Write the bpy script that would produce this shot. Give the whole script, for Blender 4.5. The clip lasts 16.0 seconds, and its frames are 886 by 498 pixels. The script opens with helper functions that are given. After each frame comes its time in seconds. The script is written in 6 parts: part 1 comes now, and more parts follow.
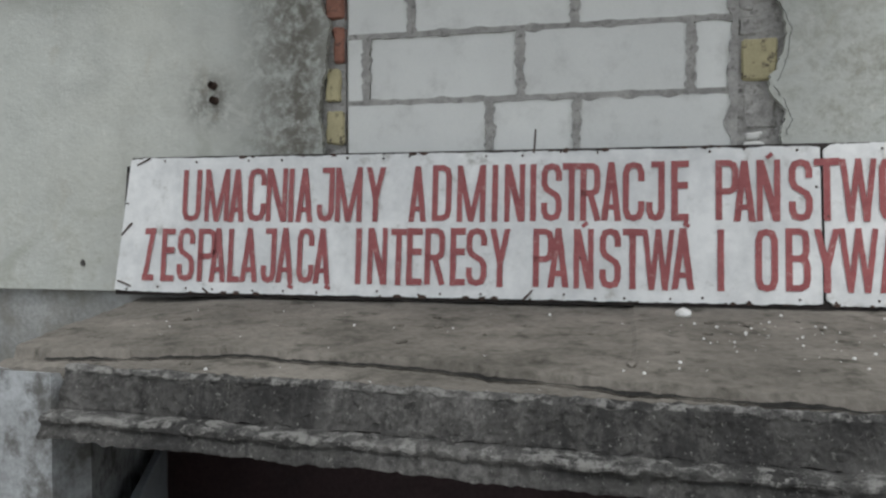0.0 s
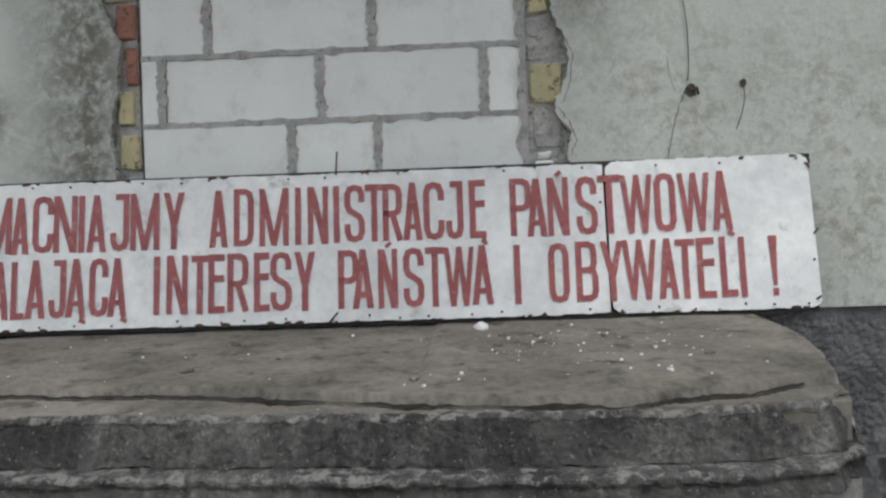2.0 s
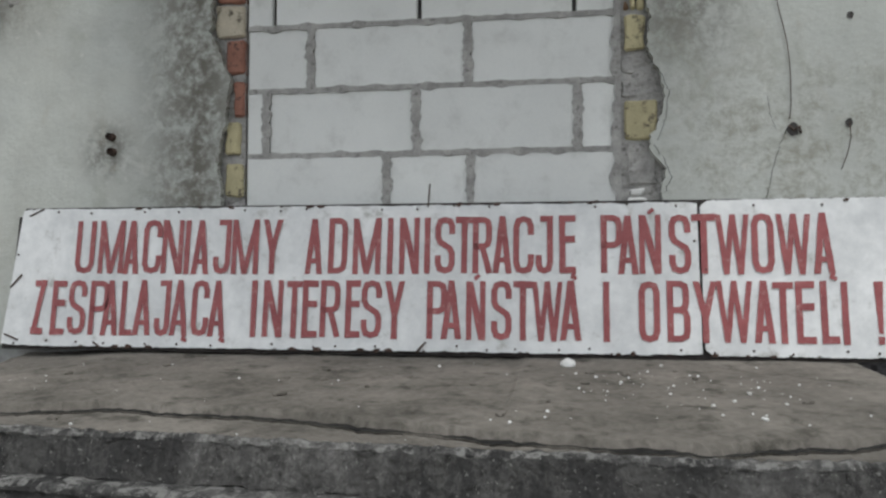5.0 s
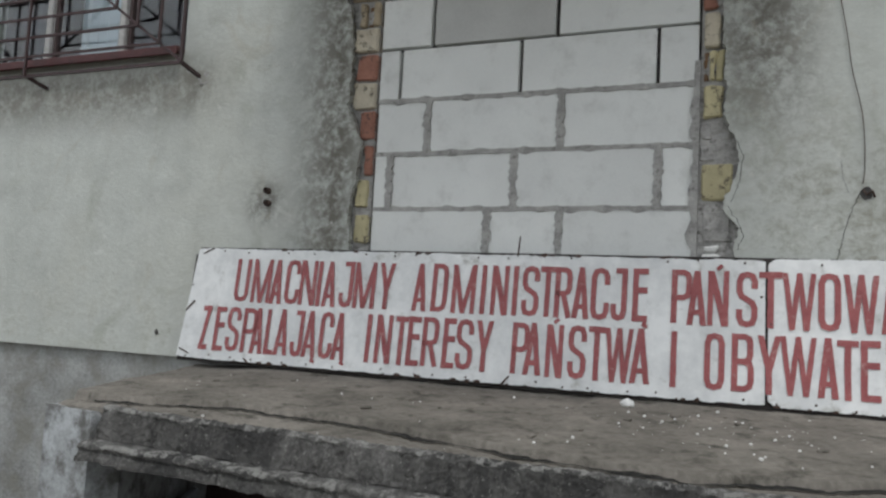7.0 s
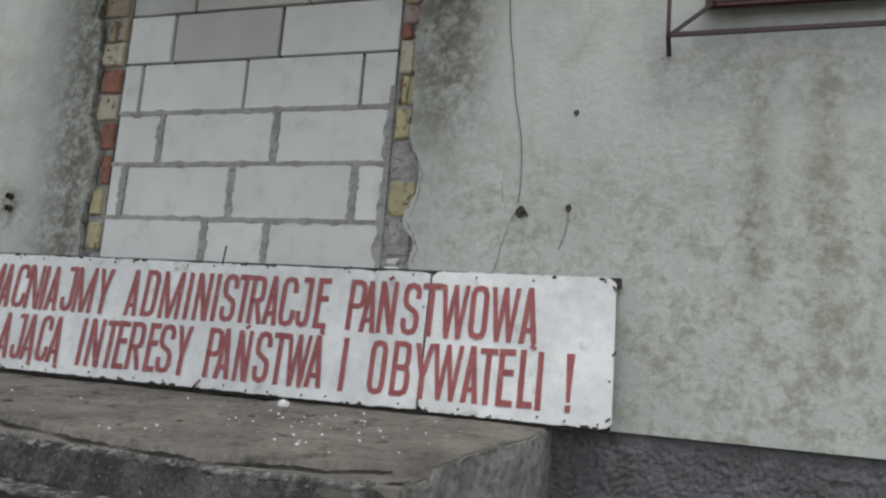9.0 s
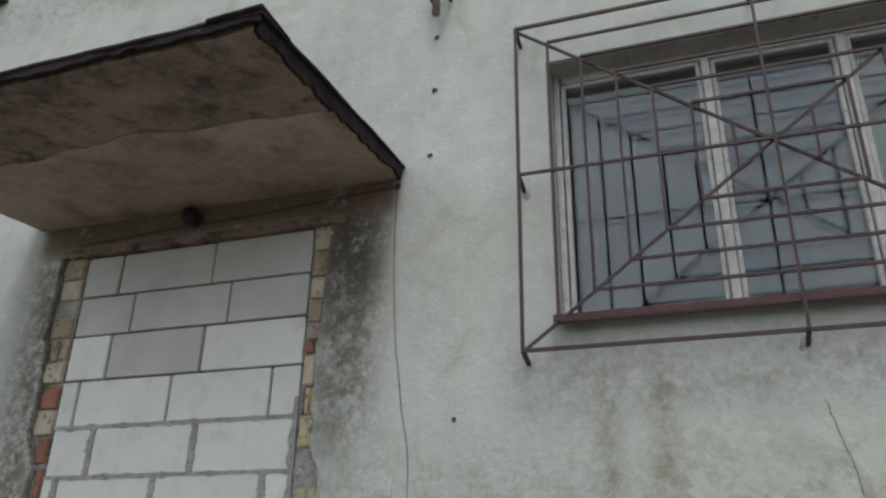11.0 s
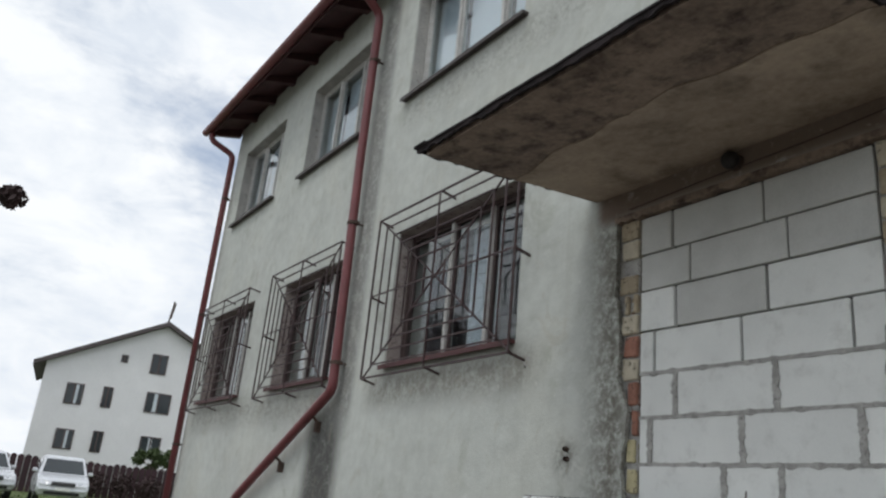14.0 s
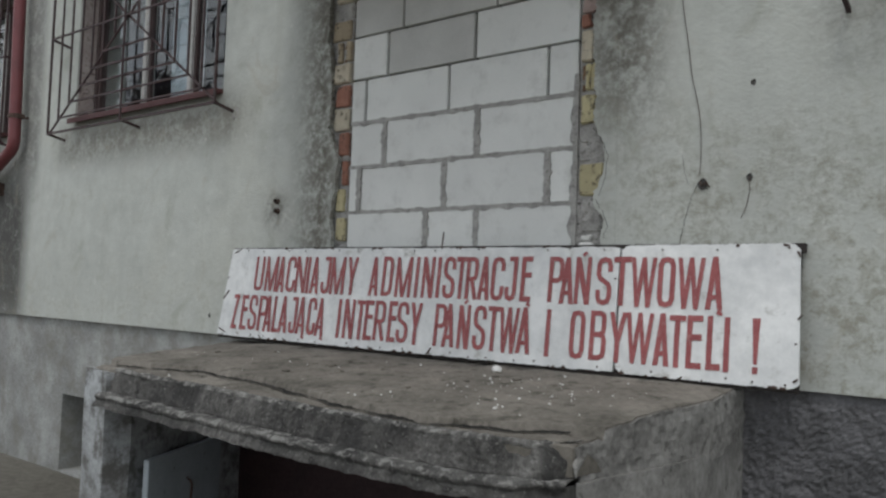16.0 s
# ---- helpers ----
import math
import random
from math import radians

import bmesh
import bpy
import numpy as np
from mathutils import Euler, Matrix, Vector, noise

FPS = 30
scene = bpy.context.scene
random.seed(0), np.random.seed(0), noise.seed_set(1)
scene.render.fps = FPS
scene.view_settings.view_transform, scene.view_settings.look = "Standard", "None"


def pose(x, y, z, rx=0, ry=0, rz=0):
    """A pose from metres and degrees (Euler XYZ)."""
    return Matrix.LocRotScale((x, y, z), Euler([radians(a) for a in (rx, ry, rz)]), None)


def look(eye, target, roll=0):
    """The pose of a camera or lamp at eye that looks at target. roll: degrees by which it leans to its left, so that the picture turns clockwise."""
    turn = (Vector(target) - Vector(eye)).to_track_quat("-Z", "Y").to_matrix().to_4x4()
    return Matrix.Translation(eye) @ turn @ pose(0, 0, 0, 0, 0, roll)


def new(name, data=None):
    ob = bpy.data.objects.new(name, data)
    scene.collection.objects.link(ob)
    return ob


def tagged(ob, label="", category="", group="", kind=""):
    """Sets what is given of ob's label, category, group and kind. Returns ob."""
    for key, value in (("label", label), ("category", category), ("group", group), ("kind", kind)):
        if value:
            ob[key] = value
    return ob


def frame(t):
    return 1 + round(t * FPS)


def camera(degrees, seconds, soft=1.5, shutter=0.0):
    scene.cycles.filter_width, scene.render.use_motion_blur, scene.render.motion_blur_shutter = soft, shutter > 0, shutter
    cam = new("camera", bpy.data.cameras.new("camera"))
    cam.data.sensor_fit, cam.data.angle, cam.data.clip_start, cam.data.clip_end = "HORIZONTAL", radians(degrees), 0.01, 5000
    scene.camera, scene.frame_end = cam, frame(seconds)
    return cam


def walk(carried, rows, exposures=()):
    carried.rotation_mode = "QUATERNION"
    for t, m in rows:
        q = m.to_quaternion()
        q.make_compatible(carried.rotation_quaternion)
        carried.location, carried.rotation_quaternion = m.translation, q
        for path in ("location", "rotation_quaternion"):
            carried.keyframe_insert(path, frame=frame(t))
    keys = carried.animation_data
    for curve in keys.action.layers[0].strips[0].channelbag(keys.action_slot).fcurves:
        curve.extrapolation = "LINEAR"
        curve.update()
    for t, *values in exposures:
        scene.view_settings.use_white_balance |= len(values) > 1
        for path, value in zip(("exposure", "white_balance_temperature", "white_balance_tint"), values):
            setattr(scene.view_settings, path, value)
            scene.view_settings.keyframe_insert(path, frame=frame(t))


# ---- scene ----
cam = camera(59.3, 16.0, soft=2.4)
PATH = [
    (0, (1.062, -2.891, 1.376), (0.6166, -0.9423, 1.3117), -0.02),
    (0.5, (1.112, -2.874, 1.369), (0.8104, -0.8973, 1.3292), -1.0),
    (1, (1.203, -2.868, 1.373), (1.072, -0.8723, 1.3599), -1.52),
    (1.5, (1.258, -2.859, 1.354), (1.2475, -0.859, 1.3566), -2.34),
    (2, (1.249, -2.861, 1.345), (1.1658, -0.8627, 1.3497), -1.96),
    (2.5, (1.222, -2.87, 1.366), (0.9809, -0.8846, 1.3507), -0.8),
    (3, (1.191, -2.88, 1.358), (0.885, -0.9036, 1.3415), -0.01),
    (3.2, (1.192, -2.874, 1.357), (0.8857, -0.8977, 1.3392), 0.23),
    (5.3, (1.242, -2.896, 1.373), (0.9428, -0.9229, 1.5046), 0.02),
    (5.5, (1.234, -2.926, 1.396), (0.9195, -0.9618, 1.6035), -0.38),
    (6, (1.275, -2.993, 1.449), (0.8262, -1.0813, 1.8284), -1.89),
    (6.3, (1.362, -3.020, 1.433), (0.8204, -1.1152, 1.7123), -3.03),
    (6.5, (1.44, -3.073, 1.394), (0.7736, -1.2093, 1.6814), -2.17),
    (6.8, (1.587, -3.158, 1.377), (0.7920, -1.3390, 1.6239), 2.71),
    (7, (1.69, -3.184, 1.363), (0.9367, -1.3396, 1.5378), 3.05),
    (7.2, (1.747, -3.174, 1.364), (1.0228, -1.3175, 1.5296), 1.67),
    (7.5, (1.861, -3.182, 1.335), (1.2447, -1.2855, 1.4878), 0.5),
    (7.8, (1.971, -3.058, 1.333), (1.3818, -1.1510, 1.4549), 0.41),
    (8, (2.034, -2.993, 1.29), (1.3199, -1.129, 1.4138), 0.13),
    (8.5, (2.273, -2.895, 1.273), (1.5855, -1.0233, 1.4278), 2.91),
    (8.7, (2.47, -2.905, 1.279), (1.8227, -1.023, 1.4763), 4.4),
    (10.8, (3.319, -3.195, 1.601), (2.8149, -1.4079, 2.3441), 2.52),
    (11, (3.31, -3.227, 1.62), (2.7033, -1.4978, 2.4211), 1.13),
    (11.5, (3.296, -3.327, 1.6), (2.3941, -1.9015, 2.6745), 2.31),
    (12, (3.277, -3.393, 1.587), (2.1238, -2.2145, 2.719), 4.95),
    (12.5, (3.262, -3.437, 1.555), (1.9059, -2.4495, 2.6439), 7.32),
    (13, (3.251, -3.444, 1.545), (1.7956, -2.543, 2.5794), 7.65),
    (13.5, (3.236, -3.427, 1.531), (1.7496, -2.466, 2.4622), 7.0),
    (14, (3.185, -3.388, 1.482), (1.5784, -2.3849, 2.1243), 5.68),
    (14.5, (3.151, -3.34, 1.458), (1.536, -2.2397, 1.8838), 4.41),
    (15, (3.143, -3.287, 1.447), (1.6366, -2.0022, 1.7299), 3.07),
    (15.5, (3.136, -3.229, 1.436), (1.795, -1.7569, 1.622), 2.48),
    (16, (3.116, -3.177, 1.43), (1.9137, -1.5821, 1.534), 1.88),
]
EXPOSURES = [(0, 0.04), (1.5, 0.14), (3, 0.12), (5.5, 0.04), (6.5, 0.0), (8.5, 0.04), (11.0, 0.05), (11.5, 0.22), (12.0, 0.34), (12.5, 0.42), (13.0, 0.24), (13.5, 0.06), (14.0, -0.1), (14.5, -0.16), (15.0, -0.2), (16.0, -0.16)]
walk(cam, [(t, look(eye, target, roll)) for t, eye, target, roll in PATH], exposures=EXPOSURES)

# ---- world, sun, exposure ----
world = bpy.data.worlds.new("sky")
scene.world = world
world.use_nodes = True
SUN_ELEV, SUN_ROT = radians(48), radians(160)


def node(nt, kind, ins=None, **props):
    n = nt.nodes.new(kind)
    for k, v in props.items():
        setattr(n, k, v)
    for k, v in (ins or {}).items():
        if isinstance(v, bpy.types.NodeSocket):
            nt.links.new(v, n.inputs[k])
        else:
            n.inputs[k].default_value = v
    return n


def math_node(nt, op, a, b=0.0, clamp=False):
    return node(nt, "ShaderNodeMath", {0: a, 1: b}, operation=op, use_clamp=clamp).outputs[0]


def ramp(nt, fac, stops):
    r = node(nt, "ShaderNodeValToRGB", {"Fac": fac})
    els = r.color_ramp.elements
    while len(els) < len(stops):
        els.new(0.5)
    for e, (p, c) in zip(els, stops):
        e.position = p
        e.color = (*c, 1) if len(c) == 3 else c
    return r.outputs["Color"]


def mix(nt, fac, a, b, blend="MIX"):
    m = node(nt, "ShaderNodeMix", data_type="RGBA", blend_type=blend)
    for k, v in ((0, fac), (6, a), (7, b)):
        if isinstance(v, bpy.types.NodeSocket):
            nt.links.new(v, m.inputs[k])
        else:
            m.inputs[k].default_value = (*v, 1) if isinstance(v, tuple) and len(v) == 3 else v
    return m.outputs[2]


def noise_tex(nt, vec, scale, detail=4.0, rough=0.55, distort=0.0):
    return node(nt, "ShaderNodeTexNoise", {"Vector": vec, "Scale": scale, "Detail": detail, "Roughness": rough, "Distortion": distort}).outputs["Fac"]


def smooth(nt, v, a, b, lo=0.0, hi=1.0):
    return node(nt, "ShaderNodeMapRange", {"Value": v, 1: a, 2: b, 3: lo, 4: hi}, interpolation_type="SMOOTHSTEP").outputs[0]


wt = world.node_tree
wt.nodes.clear()
sky = node(wt, "ShaderNodeTexSky", sky_type="NISHITA", sun_disc=False, sun_elevation=SUN_ELEV, sun_rotation=SUN_ROT, air_density=1.0, dust_density=1.5)
coord = node(wt, "ShaderNodeTexCoord").outputs["Generated"]
stretch = node(wt, "ShaderNodeMapping", {"Vector": coord, "Scale": (1.0, 1.0, 2.2), "Location": (0.35, 0.1, 0.0)}).outputs[0]
big = noise_tex(wt, stretch, 2.6, 7.0, 0.58, 0.4)
small = noise_tex(wt, stretch, 7.0, 6.0, 0.6, 0.3)
cover = smooth(wt, math_node(wt, "ADD", math_node(wt, "MULTIPLY", big, 0.75), math_node(wt, "MULTIPLY", small, 0.25)), 0.26, 0.50)
bright = ramp(wt, small, [(0.34, (0.80, 0.86, 0.94)), (0.60, (1.0, 1.03, 1.06))])
blue = node(wt, "ShaderNodeBackground", {"Color": sky.outputs[0], "Strength": 0.15})
haze = node(wt, "ShaderNodeBackground", {"Color": (0.60, 0.73, 0.95, 1), "Strength": 0.72})
blue = node(wt, "ShaderNodeMixShader", {0: 0.6, 1: blue.outputs[0], 2: haze.outputs[0]})
cloud = node(wt, "ShaderNodeBackground", {"Color": bright, "Strength": 1.05})
both = node(wt, "ShaderNodeMixShader", {0: cover, 1: blue.outputs[0], 2: cloud.outputs[0]})
node(wt, "ShaderNodeOutputWorld", {"Surface": both.outputs[0]})

sun = new("sun", bpy.data.lights.new("sun", "SUN"))
sun.data.energy, sun.data.angle, sun.data.color = 0.9, radians(14), (1.0, 0.985, 0.96)
sun.matrix_world = look((0, 0, 30), (-6 + 0.0, 14, 0))

# ---- materials ----


def material(name):
    m = bpy.data.materials.new(name)
    m.use_nodes = True
    nt = m.node_tree
    b = nt.nodes["Principled BSDF"]
    pos = node(nt, "ShaderNodeNewGeometry").outputs["Position"]
    return m, nt, b, pos


def bump(nt, b, height, strength, dist):
    bp = node(nt, "ShaderNodeBump", {"Height": height, "Strength": strength, "Distance": dist})
    nt.links.new(bp.outputs[0], b.inputs["Normal"])


def rough_mat(name, light, dark, scale=6.0, fine=90.0, rough=0.85, relief=0.4, dist=0.004, metal=0.0, spots=None, spot_at=0.62, piece=0.0, soft=0.06):
    """A weathered surface: two colours by coarse and fine grain, and spots of a third."""
    m, nt, b, pos = material(name)
    coarse, grain = noise_tex(nt, pos, scale, 6.0, 0.6), noise_tex(nt, pos, fine, 5.0, 0.65)
    f = math_node(nt, "ADD", math_node(nt, "MULTIPLY", coarse, 0.65), math_node(nt, "MULTIPLY", grain, 0.35))
    col = ramp(nt, f, [(0.34, dark), (0.64, light)])
    if spots:
        s = smooth(nt, noise_tex(nt, pos, scale * 2.7, 8.0, 0.68), spot_at - soft, spot_at + soft)
        col = mix(nt, s, col, spots)
    if piece:
        rnd = node(nt, "ShaderNodeObjectInfo").outputs["Random"]
        col = mix(nt, 1.0, col, ramp(nt, rnd, [(0.0, (1 - piece,) * 3), (1.0, (1.0, 1.0, 1.0))]), "MULTIPLY")
    nt.links.new(col, b.inputs["Base Color"])
    nt.links.new(smooth(nt, grain, 0.2, 0.8, min(1.0, rough + 0.1), max(0.05, rough - 0.12)), b.inputs["Roughness"])
    b.inputs["Metallic"].default_value = metal
    bump(nt, b, f, relief, dist)
    return m


def plaster_mat(name, base_light, base_dark):
    """Old lime render: pale grey-green, washed streaks, grime with its own outlines."""
    m, nt, b, pos = material(name)
    sep = node(nt, "ShaderNodeSeparateXYZ", {0: pos})
    X, Z = sep.outputs[0], sep.outputs[2]
    coarse = noise_tex(nt, pos, 1.1, 6.0, 0.6)
    mid = noise_tex(nt, pos, 7.0, 6.0, 0.62)
    fine = noise_tex(nt, pos, 75.0, 4.0, 0.7)
    speck = noise_tex(nt, pos, 34.0, 5.0, 0.7)
    streak = noise_tex(nt, node(nt, "ShaderNodeMapping", {"Vector": pos, "Scale": (9.0, 9.0, 0.5)}).outputs[0], 1.0, 5.0, 0.6)
    f = math_node(nt, "ADD", math_node(nt, "MULTIPLY", coarse, 0.5), math_node(nt, "MULTIPLY", mid, 0.5))
    col = ramp(nt, f, [(0.33, base_dark), (0.6, base_light)])
    col = mix(nt, smooth(nt, streak, 0.52, 0.80, 0.0, 0.20), col, (0.30, 0.29, 0.25))

    col = mix(nt, smooth(nt, noise_tex(nt, pos, 0.9, 5.0, 0.6, 0.5), 0.48, 0.68, 0.0, 0.12), col, (0.56, 0.53, 0.42))
    col = mix(nt, smooth(nt, noise_tex(nt, pos, 2.6, 8.0, 0.66, 0.8), 0.53, 0.72, 0.0, 0.42), col, (0.30, 0.31, 0.25))

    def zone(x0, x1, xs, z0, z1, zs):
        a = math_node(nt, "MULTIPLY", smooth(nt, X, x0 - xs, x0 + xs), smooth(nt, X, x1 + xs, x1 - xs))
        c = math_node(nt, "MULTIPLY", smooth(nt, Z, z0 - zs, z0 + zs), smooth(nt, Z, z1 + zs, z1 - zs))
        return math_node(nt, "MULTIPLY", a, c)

    crust = noise_tex(nt, pos, 19.0, 8.0, 0.72, 0.6)
    mottled = math_node(nt, "ADD", math_node(nt, "MULTIPLY", mid, 0.42), math_node(nt, "ADD", math_node(nt, "MULTIPLY", crust, 0.34), math_node(nt, "MULTIPLY", speck, 0.24)))
    # soot beside the blocked doorway, damp by the foot of the wall, rain marks
    for (x0, x1, xs, z0, z1, zs), tint, lo, hi, amount in (
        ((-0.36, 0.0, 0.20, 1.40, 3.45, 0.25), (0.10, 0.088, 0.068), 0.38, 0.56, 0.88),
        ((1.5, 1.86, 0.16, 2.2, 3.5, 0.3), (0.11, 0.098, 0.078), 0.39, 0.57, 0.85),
        ((1.6, 4.4, 0.3, 0.95, 2.15, 0.3), (0.20, 0.185, 0.135), 0.45, 0.60, 0.60),
        ((-0.66, -0.48, 0.08, 1.78, 1.98, 0.07), (0.14, 0.13, 0.11), 0.42, 0.56, 0.8),
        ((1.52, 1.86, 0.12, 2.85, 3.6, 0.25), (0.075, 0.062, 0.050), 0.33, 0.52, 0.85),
        ((2.86, 2.95, 0.05, 1.6, 2.4, 0.2), (0.18, 0.16, 0.11), 0.30, 0.62, 0.7),
        ((3.08, 3.18, 0.05, 1.4, 2.45, 0.2), (0.20, 0.18, 0.12), 0.32, 0.62, 0.65),
        ((-4.5, -3.78, 0.16, 0.95, 2.4, 0.35), (0.055, 0.053, 0.05), 0.18, 0.54, 0.95),
        ((-3.98, -3.62, 0.08, 2.2, 7.5, 0.3), (0.20, 0.20, 0.19), 0.32, 0.56, 0.85),
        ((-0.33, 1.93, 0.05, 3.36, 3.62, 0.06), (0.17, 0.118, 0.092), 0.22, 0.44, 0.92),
        ((-3.3, -0.9, 0.2, 2.35, 2.66, 0.12), (0.20, 0.19, 0.16), 0.36, 0.58, 0.8),
        ((-8.9, -4.3, 0.2, 2.3, 2.68, 0.14), (0.20, 0.19, 0.16), 0.38, 0.60, 0.7),
        ((2.5, 4.9, 0.2, 2.3, 2.62, 0.12), (0.21, 0.20, 0.17), 0.40, 0.62, 0.7),
        ((-3.3, 4.8, 0.3, 5.15, 5.5, 0.14), (0.22, 0.21, 0.19), 0.42, 0.62, 0.65),
        ((-9.2, 6.0, 0.3, 0.9, 1.5, 0.3), (0.27, 0.26, 0.20), 0.46, 0.66, 0.5),
    ):
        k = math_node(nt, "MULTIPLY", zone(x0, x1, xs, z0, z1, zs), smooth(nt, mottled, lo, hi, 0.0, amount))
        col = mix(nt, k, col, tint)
    # warm rusty blotches and pale efflorescence in patches of their own outline
    col = mix(nt, smooth(nt, noise_tex(nt, pos, 3.4, 9.0, 0.7, 1.2), 0.56, 0.68, 0.0, 0.26), col, (0.38, 0.345, 0.27))
    col = mix(nt, smooth(nt, noise_tex(nt, pos, 5.2, 9.0, 0.72, 0.6), 0.58, 0.70, 0.0, 0.35), col, (0.66, 0.67, 0.63))
    # scattered dark pits and worn lighter scuffs
    col = mix(nt, smooth(nt, speck, 0.66, 0.74, 0.0, 0.55), col, (0.16, 0.15, 0.13))
    col = mix(nt, smooth(nt, noise_tex(nt, pos, 15.0, 7.0, 0.7), 0.60, 0.70, 0.0, 0.4), col, (0.70, 0.70, 0.65))
    nt.links.new(col, b.inputs["Base Color"])
    b.inputs["Roughness"].default_value = 0.92
    h = math_node(nt, "ADD", math_node(nt, "MULTIPLY", fine, 0.45), math_node(nt, "ADD", math_node(nt, "MULTIPLY", speck, 0.7), math_node(nt, "MULTIPLY", mid, 0.8)))
    bump(nt, b, h, 0.42, 0.009)
    return m


def concrete_mat(name, low, middle, high, edge=None):
    """Rain-blackened concrete: black algae runs, pitted grain, pale aggregate; edge: pale where it is rubbed."""
    m, nt, b, pos = material(name)
    coarse, grain = noise_tex(nt, pos, 7.0, 7.0, 0.65), noise_tex(nt, pos, 52.0, 7.0, 0.75)
    runs = noise_tex(nt, node(nt, "ShaderNodeMapping", {"Vector": pos, "Scale": (21.0, 21.0, 1.8)}).outputs[0], 1.0, 7.0, 0.7)
    f = math_node(nt, "ADD", math_node(nt, "MULTIPLY", coarse, 0.28), math_node(nt, "ADD", math_node(nt, "MULTIPLY", grain, 0.36), math_node(nt, "MULTIPLY", runs, 0.36)))
    col = ramp(nt, f, [(0.40, low), (0.5, middle), (0.60, high)])
    # algae: black curtains that hang from the rim, thickest in patches
    patch = noise_tex(nt, node(nt, "ShaderNodeMapping", {"Vector": pos, "Scale": (2.6, 2.6, 0.7)}).outputs[0], 1.0, 4.0, 0.6)
    algae = math_node(nt, "MULTIPLY", smooth(nt, patch, 0.42, 0.60), smooth(nt, math_node(nt, "ADD", math_node(nt, "MULTIPLY", runs, 0.6), math_node(nt, "MULTIPLY", grain, 0.4)), 0.42, 0.54, 0.0, 0.85))
    col = mix(nt, algae, col, (0.028, 0.027, 0.027))
    # lichen freckles and pale aggregate
    col = mix(nt, smooth(nt, noise_tex(nt, pos, 85.0, 5.0, 0.7), 0.60, 0.67, 0.0, 0.7), col, (0.46, 0.455, 0.42))
    col = mix(nt, smooth(nt, noise_tex(nt, pos, 64.0, 6.0, 0.75, 0.5), 0.60, 0.66, 0.0, 0.75), col, (0.03, 0.028, 0.026))
    if edge:
        col = mix(nt, smooth(nt, noise_tex(nt, pos, 22.0, 7.0, 0.75), 0.46, 0.60, 0.0, 0.8), col, edge)
    nt.links.new(col, b.inputs["Base Color"])
    b.inputs["Roughness"].default_value = 0.95
    bump(nt, b, math_node(nt, "ADD", math_node(nt, "MULTIPLY", grain, 1.3), coarse), 1.0, 0.022)
    return m


PLASTER = plaster_mat("lime_plaster", (0.55, 0.572, 0.535), (0.415, 0.432, 0.402))
PLINTH = rough_mat("rough_cement_plinth", (0.42, 0.43, 0.42), (0.17, 0.172, 0.165), 2.2, 55, 0.95, 1.0, 0.016, spots=(0.21, 0.205, 0.18), spot_at=0.57, soft=0.16)
PLINTH_DARK = rough_mat("dark_roughcast", (0.19, 0.188, 0.195), (0.06, 0.06, 0.063), 3.0, 60, 0.95, 1.0, 0.02, spots=(0.07, 0.07, 0.07), spot_at=0.60, soft=0.16)
CONCRETE = concrete_mat("blackened_concrete", (0.045, 0.043, 0.041), (0.165, 0.16, 0.15), (0.36, 0.35, 0.33))
CONCRETE_TOP = rough_mat("walked_concrete", (0.245, 0.224, 0.194), (0.085, 0.078, 0.065), 3.2, 34, 0.95, 0.8, 0.010, spots=(0.05, 0.047, 0.036), spot_at=0.60, soft=0.10)
CEMENT_SIDE = rough_mat("pale_cement_side", (0.31, 0.305, 0.288), (0.12, 0.116, 0.109), 5.0, 40, 0.95, 0.8, 0.012, spots=(0.09, 0.088, 0.08), spot_at=0.62, soft=0.06)
CONCRETE_EDGE = concrete_mat("worn_concrete_edge", (0.07, 0.07, 0.065), (0.20, 0.195, 0.185), (0.40, 0.39, 0.365), (0.50, 0.49, 0.46))
SOFFIT = rough_mat("stained_soffit", (0.50, 0.405, 0.315), (0.31, 0.24, 0.185), 1.3, 30, 0.95, 0.4, 0.006, spots=(0.17, 0.13, 0.10), spot_at=0.60, soft=0.16)
SOFFIT_DARK = rough_mat("damp_soffit", (0.36, 0.275, 0.215), (0.13, 0.095, 0.078), 2.4, 30, 0.95, 0.6, 0.010, spots=(0.06, 0.042, 0.036), spot_at=0.57, soft=0.12)
PIER = rough_mat("flaking_whitewash", (0.50, 0.525, 0.54), (0.20, 0.205, 0.20), 3.2, 50, 0.92, 0.7, 0.01, spots=(0.13, 0.128, 0.12), spot_at=0.53, soft=0.10)
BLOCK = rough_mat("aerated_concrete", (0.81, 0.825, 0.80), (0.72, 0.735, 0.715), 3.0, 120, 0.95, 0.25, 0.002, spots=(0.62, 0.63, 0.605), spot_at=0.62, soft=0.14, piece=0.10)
# also carries the canopy's shade on the top courses, as colour
BLOCK_DULL_SHADED = rough_mat("dull_shaded_block", (0.64, 0.645, 0.62), (0.49, 0.495, 0.475), 3.0, 120, 0.95, 0.25, 0.002, piece=0.06)
MORTAR = rough_mat("smeared_mortar", (0.46, 0.452, 0.43), (0.24, 0.235, 0.225), 14.0, 90, 0.95, 0.8, 0.008, spots=(0.17, 0.165, 0.155), spot_at=0.60, soft=0.08)
CRACK = rough_mat("dirt_in_crack", (0.03, 0.028, 0.025), (0.010, 0.010, 0.009), 30.0, 90, 0.95, 0.4, 0.003)
JOINT = rough_mat("dark_joint", (0.09, 0.085, 0.08), (0.035, 0.034, 0.032), 20.0, 90, 0.95, 0.4, 0.004)
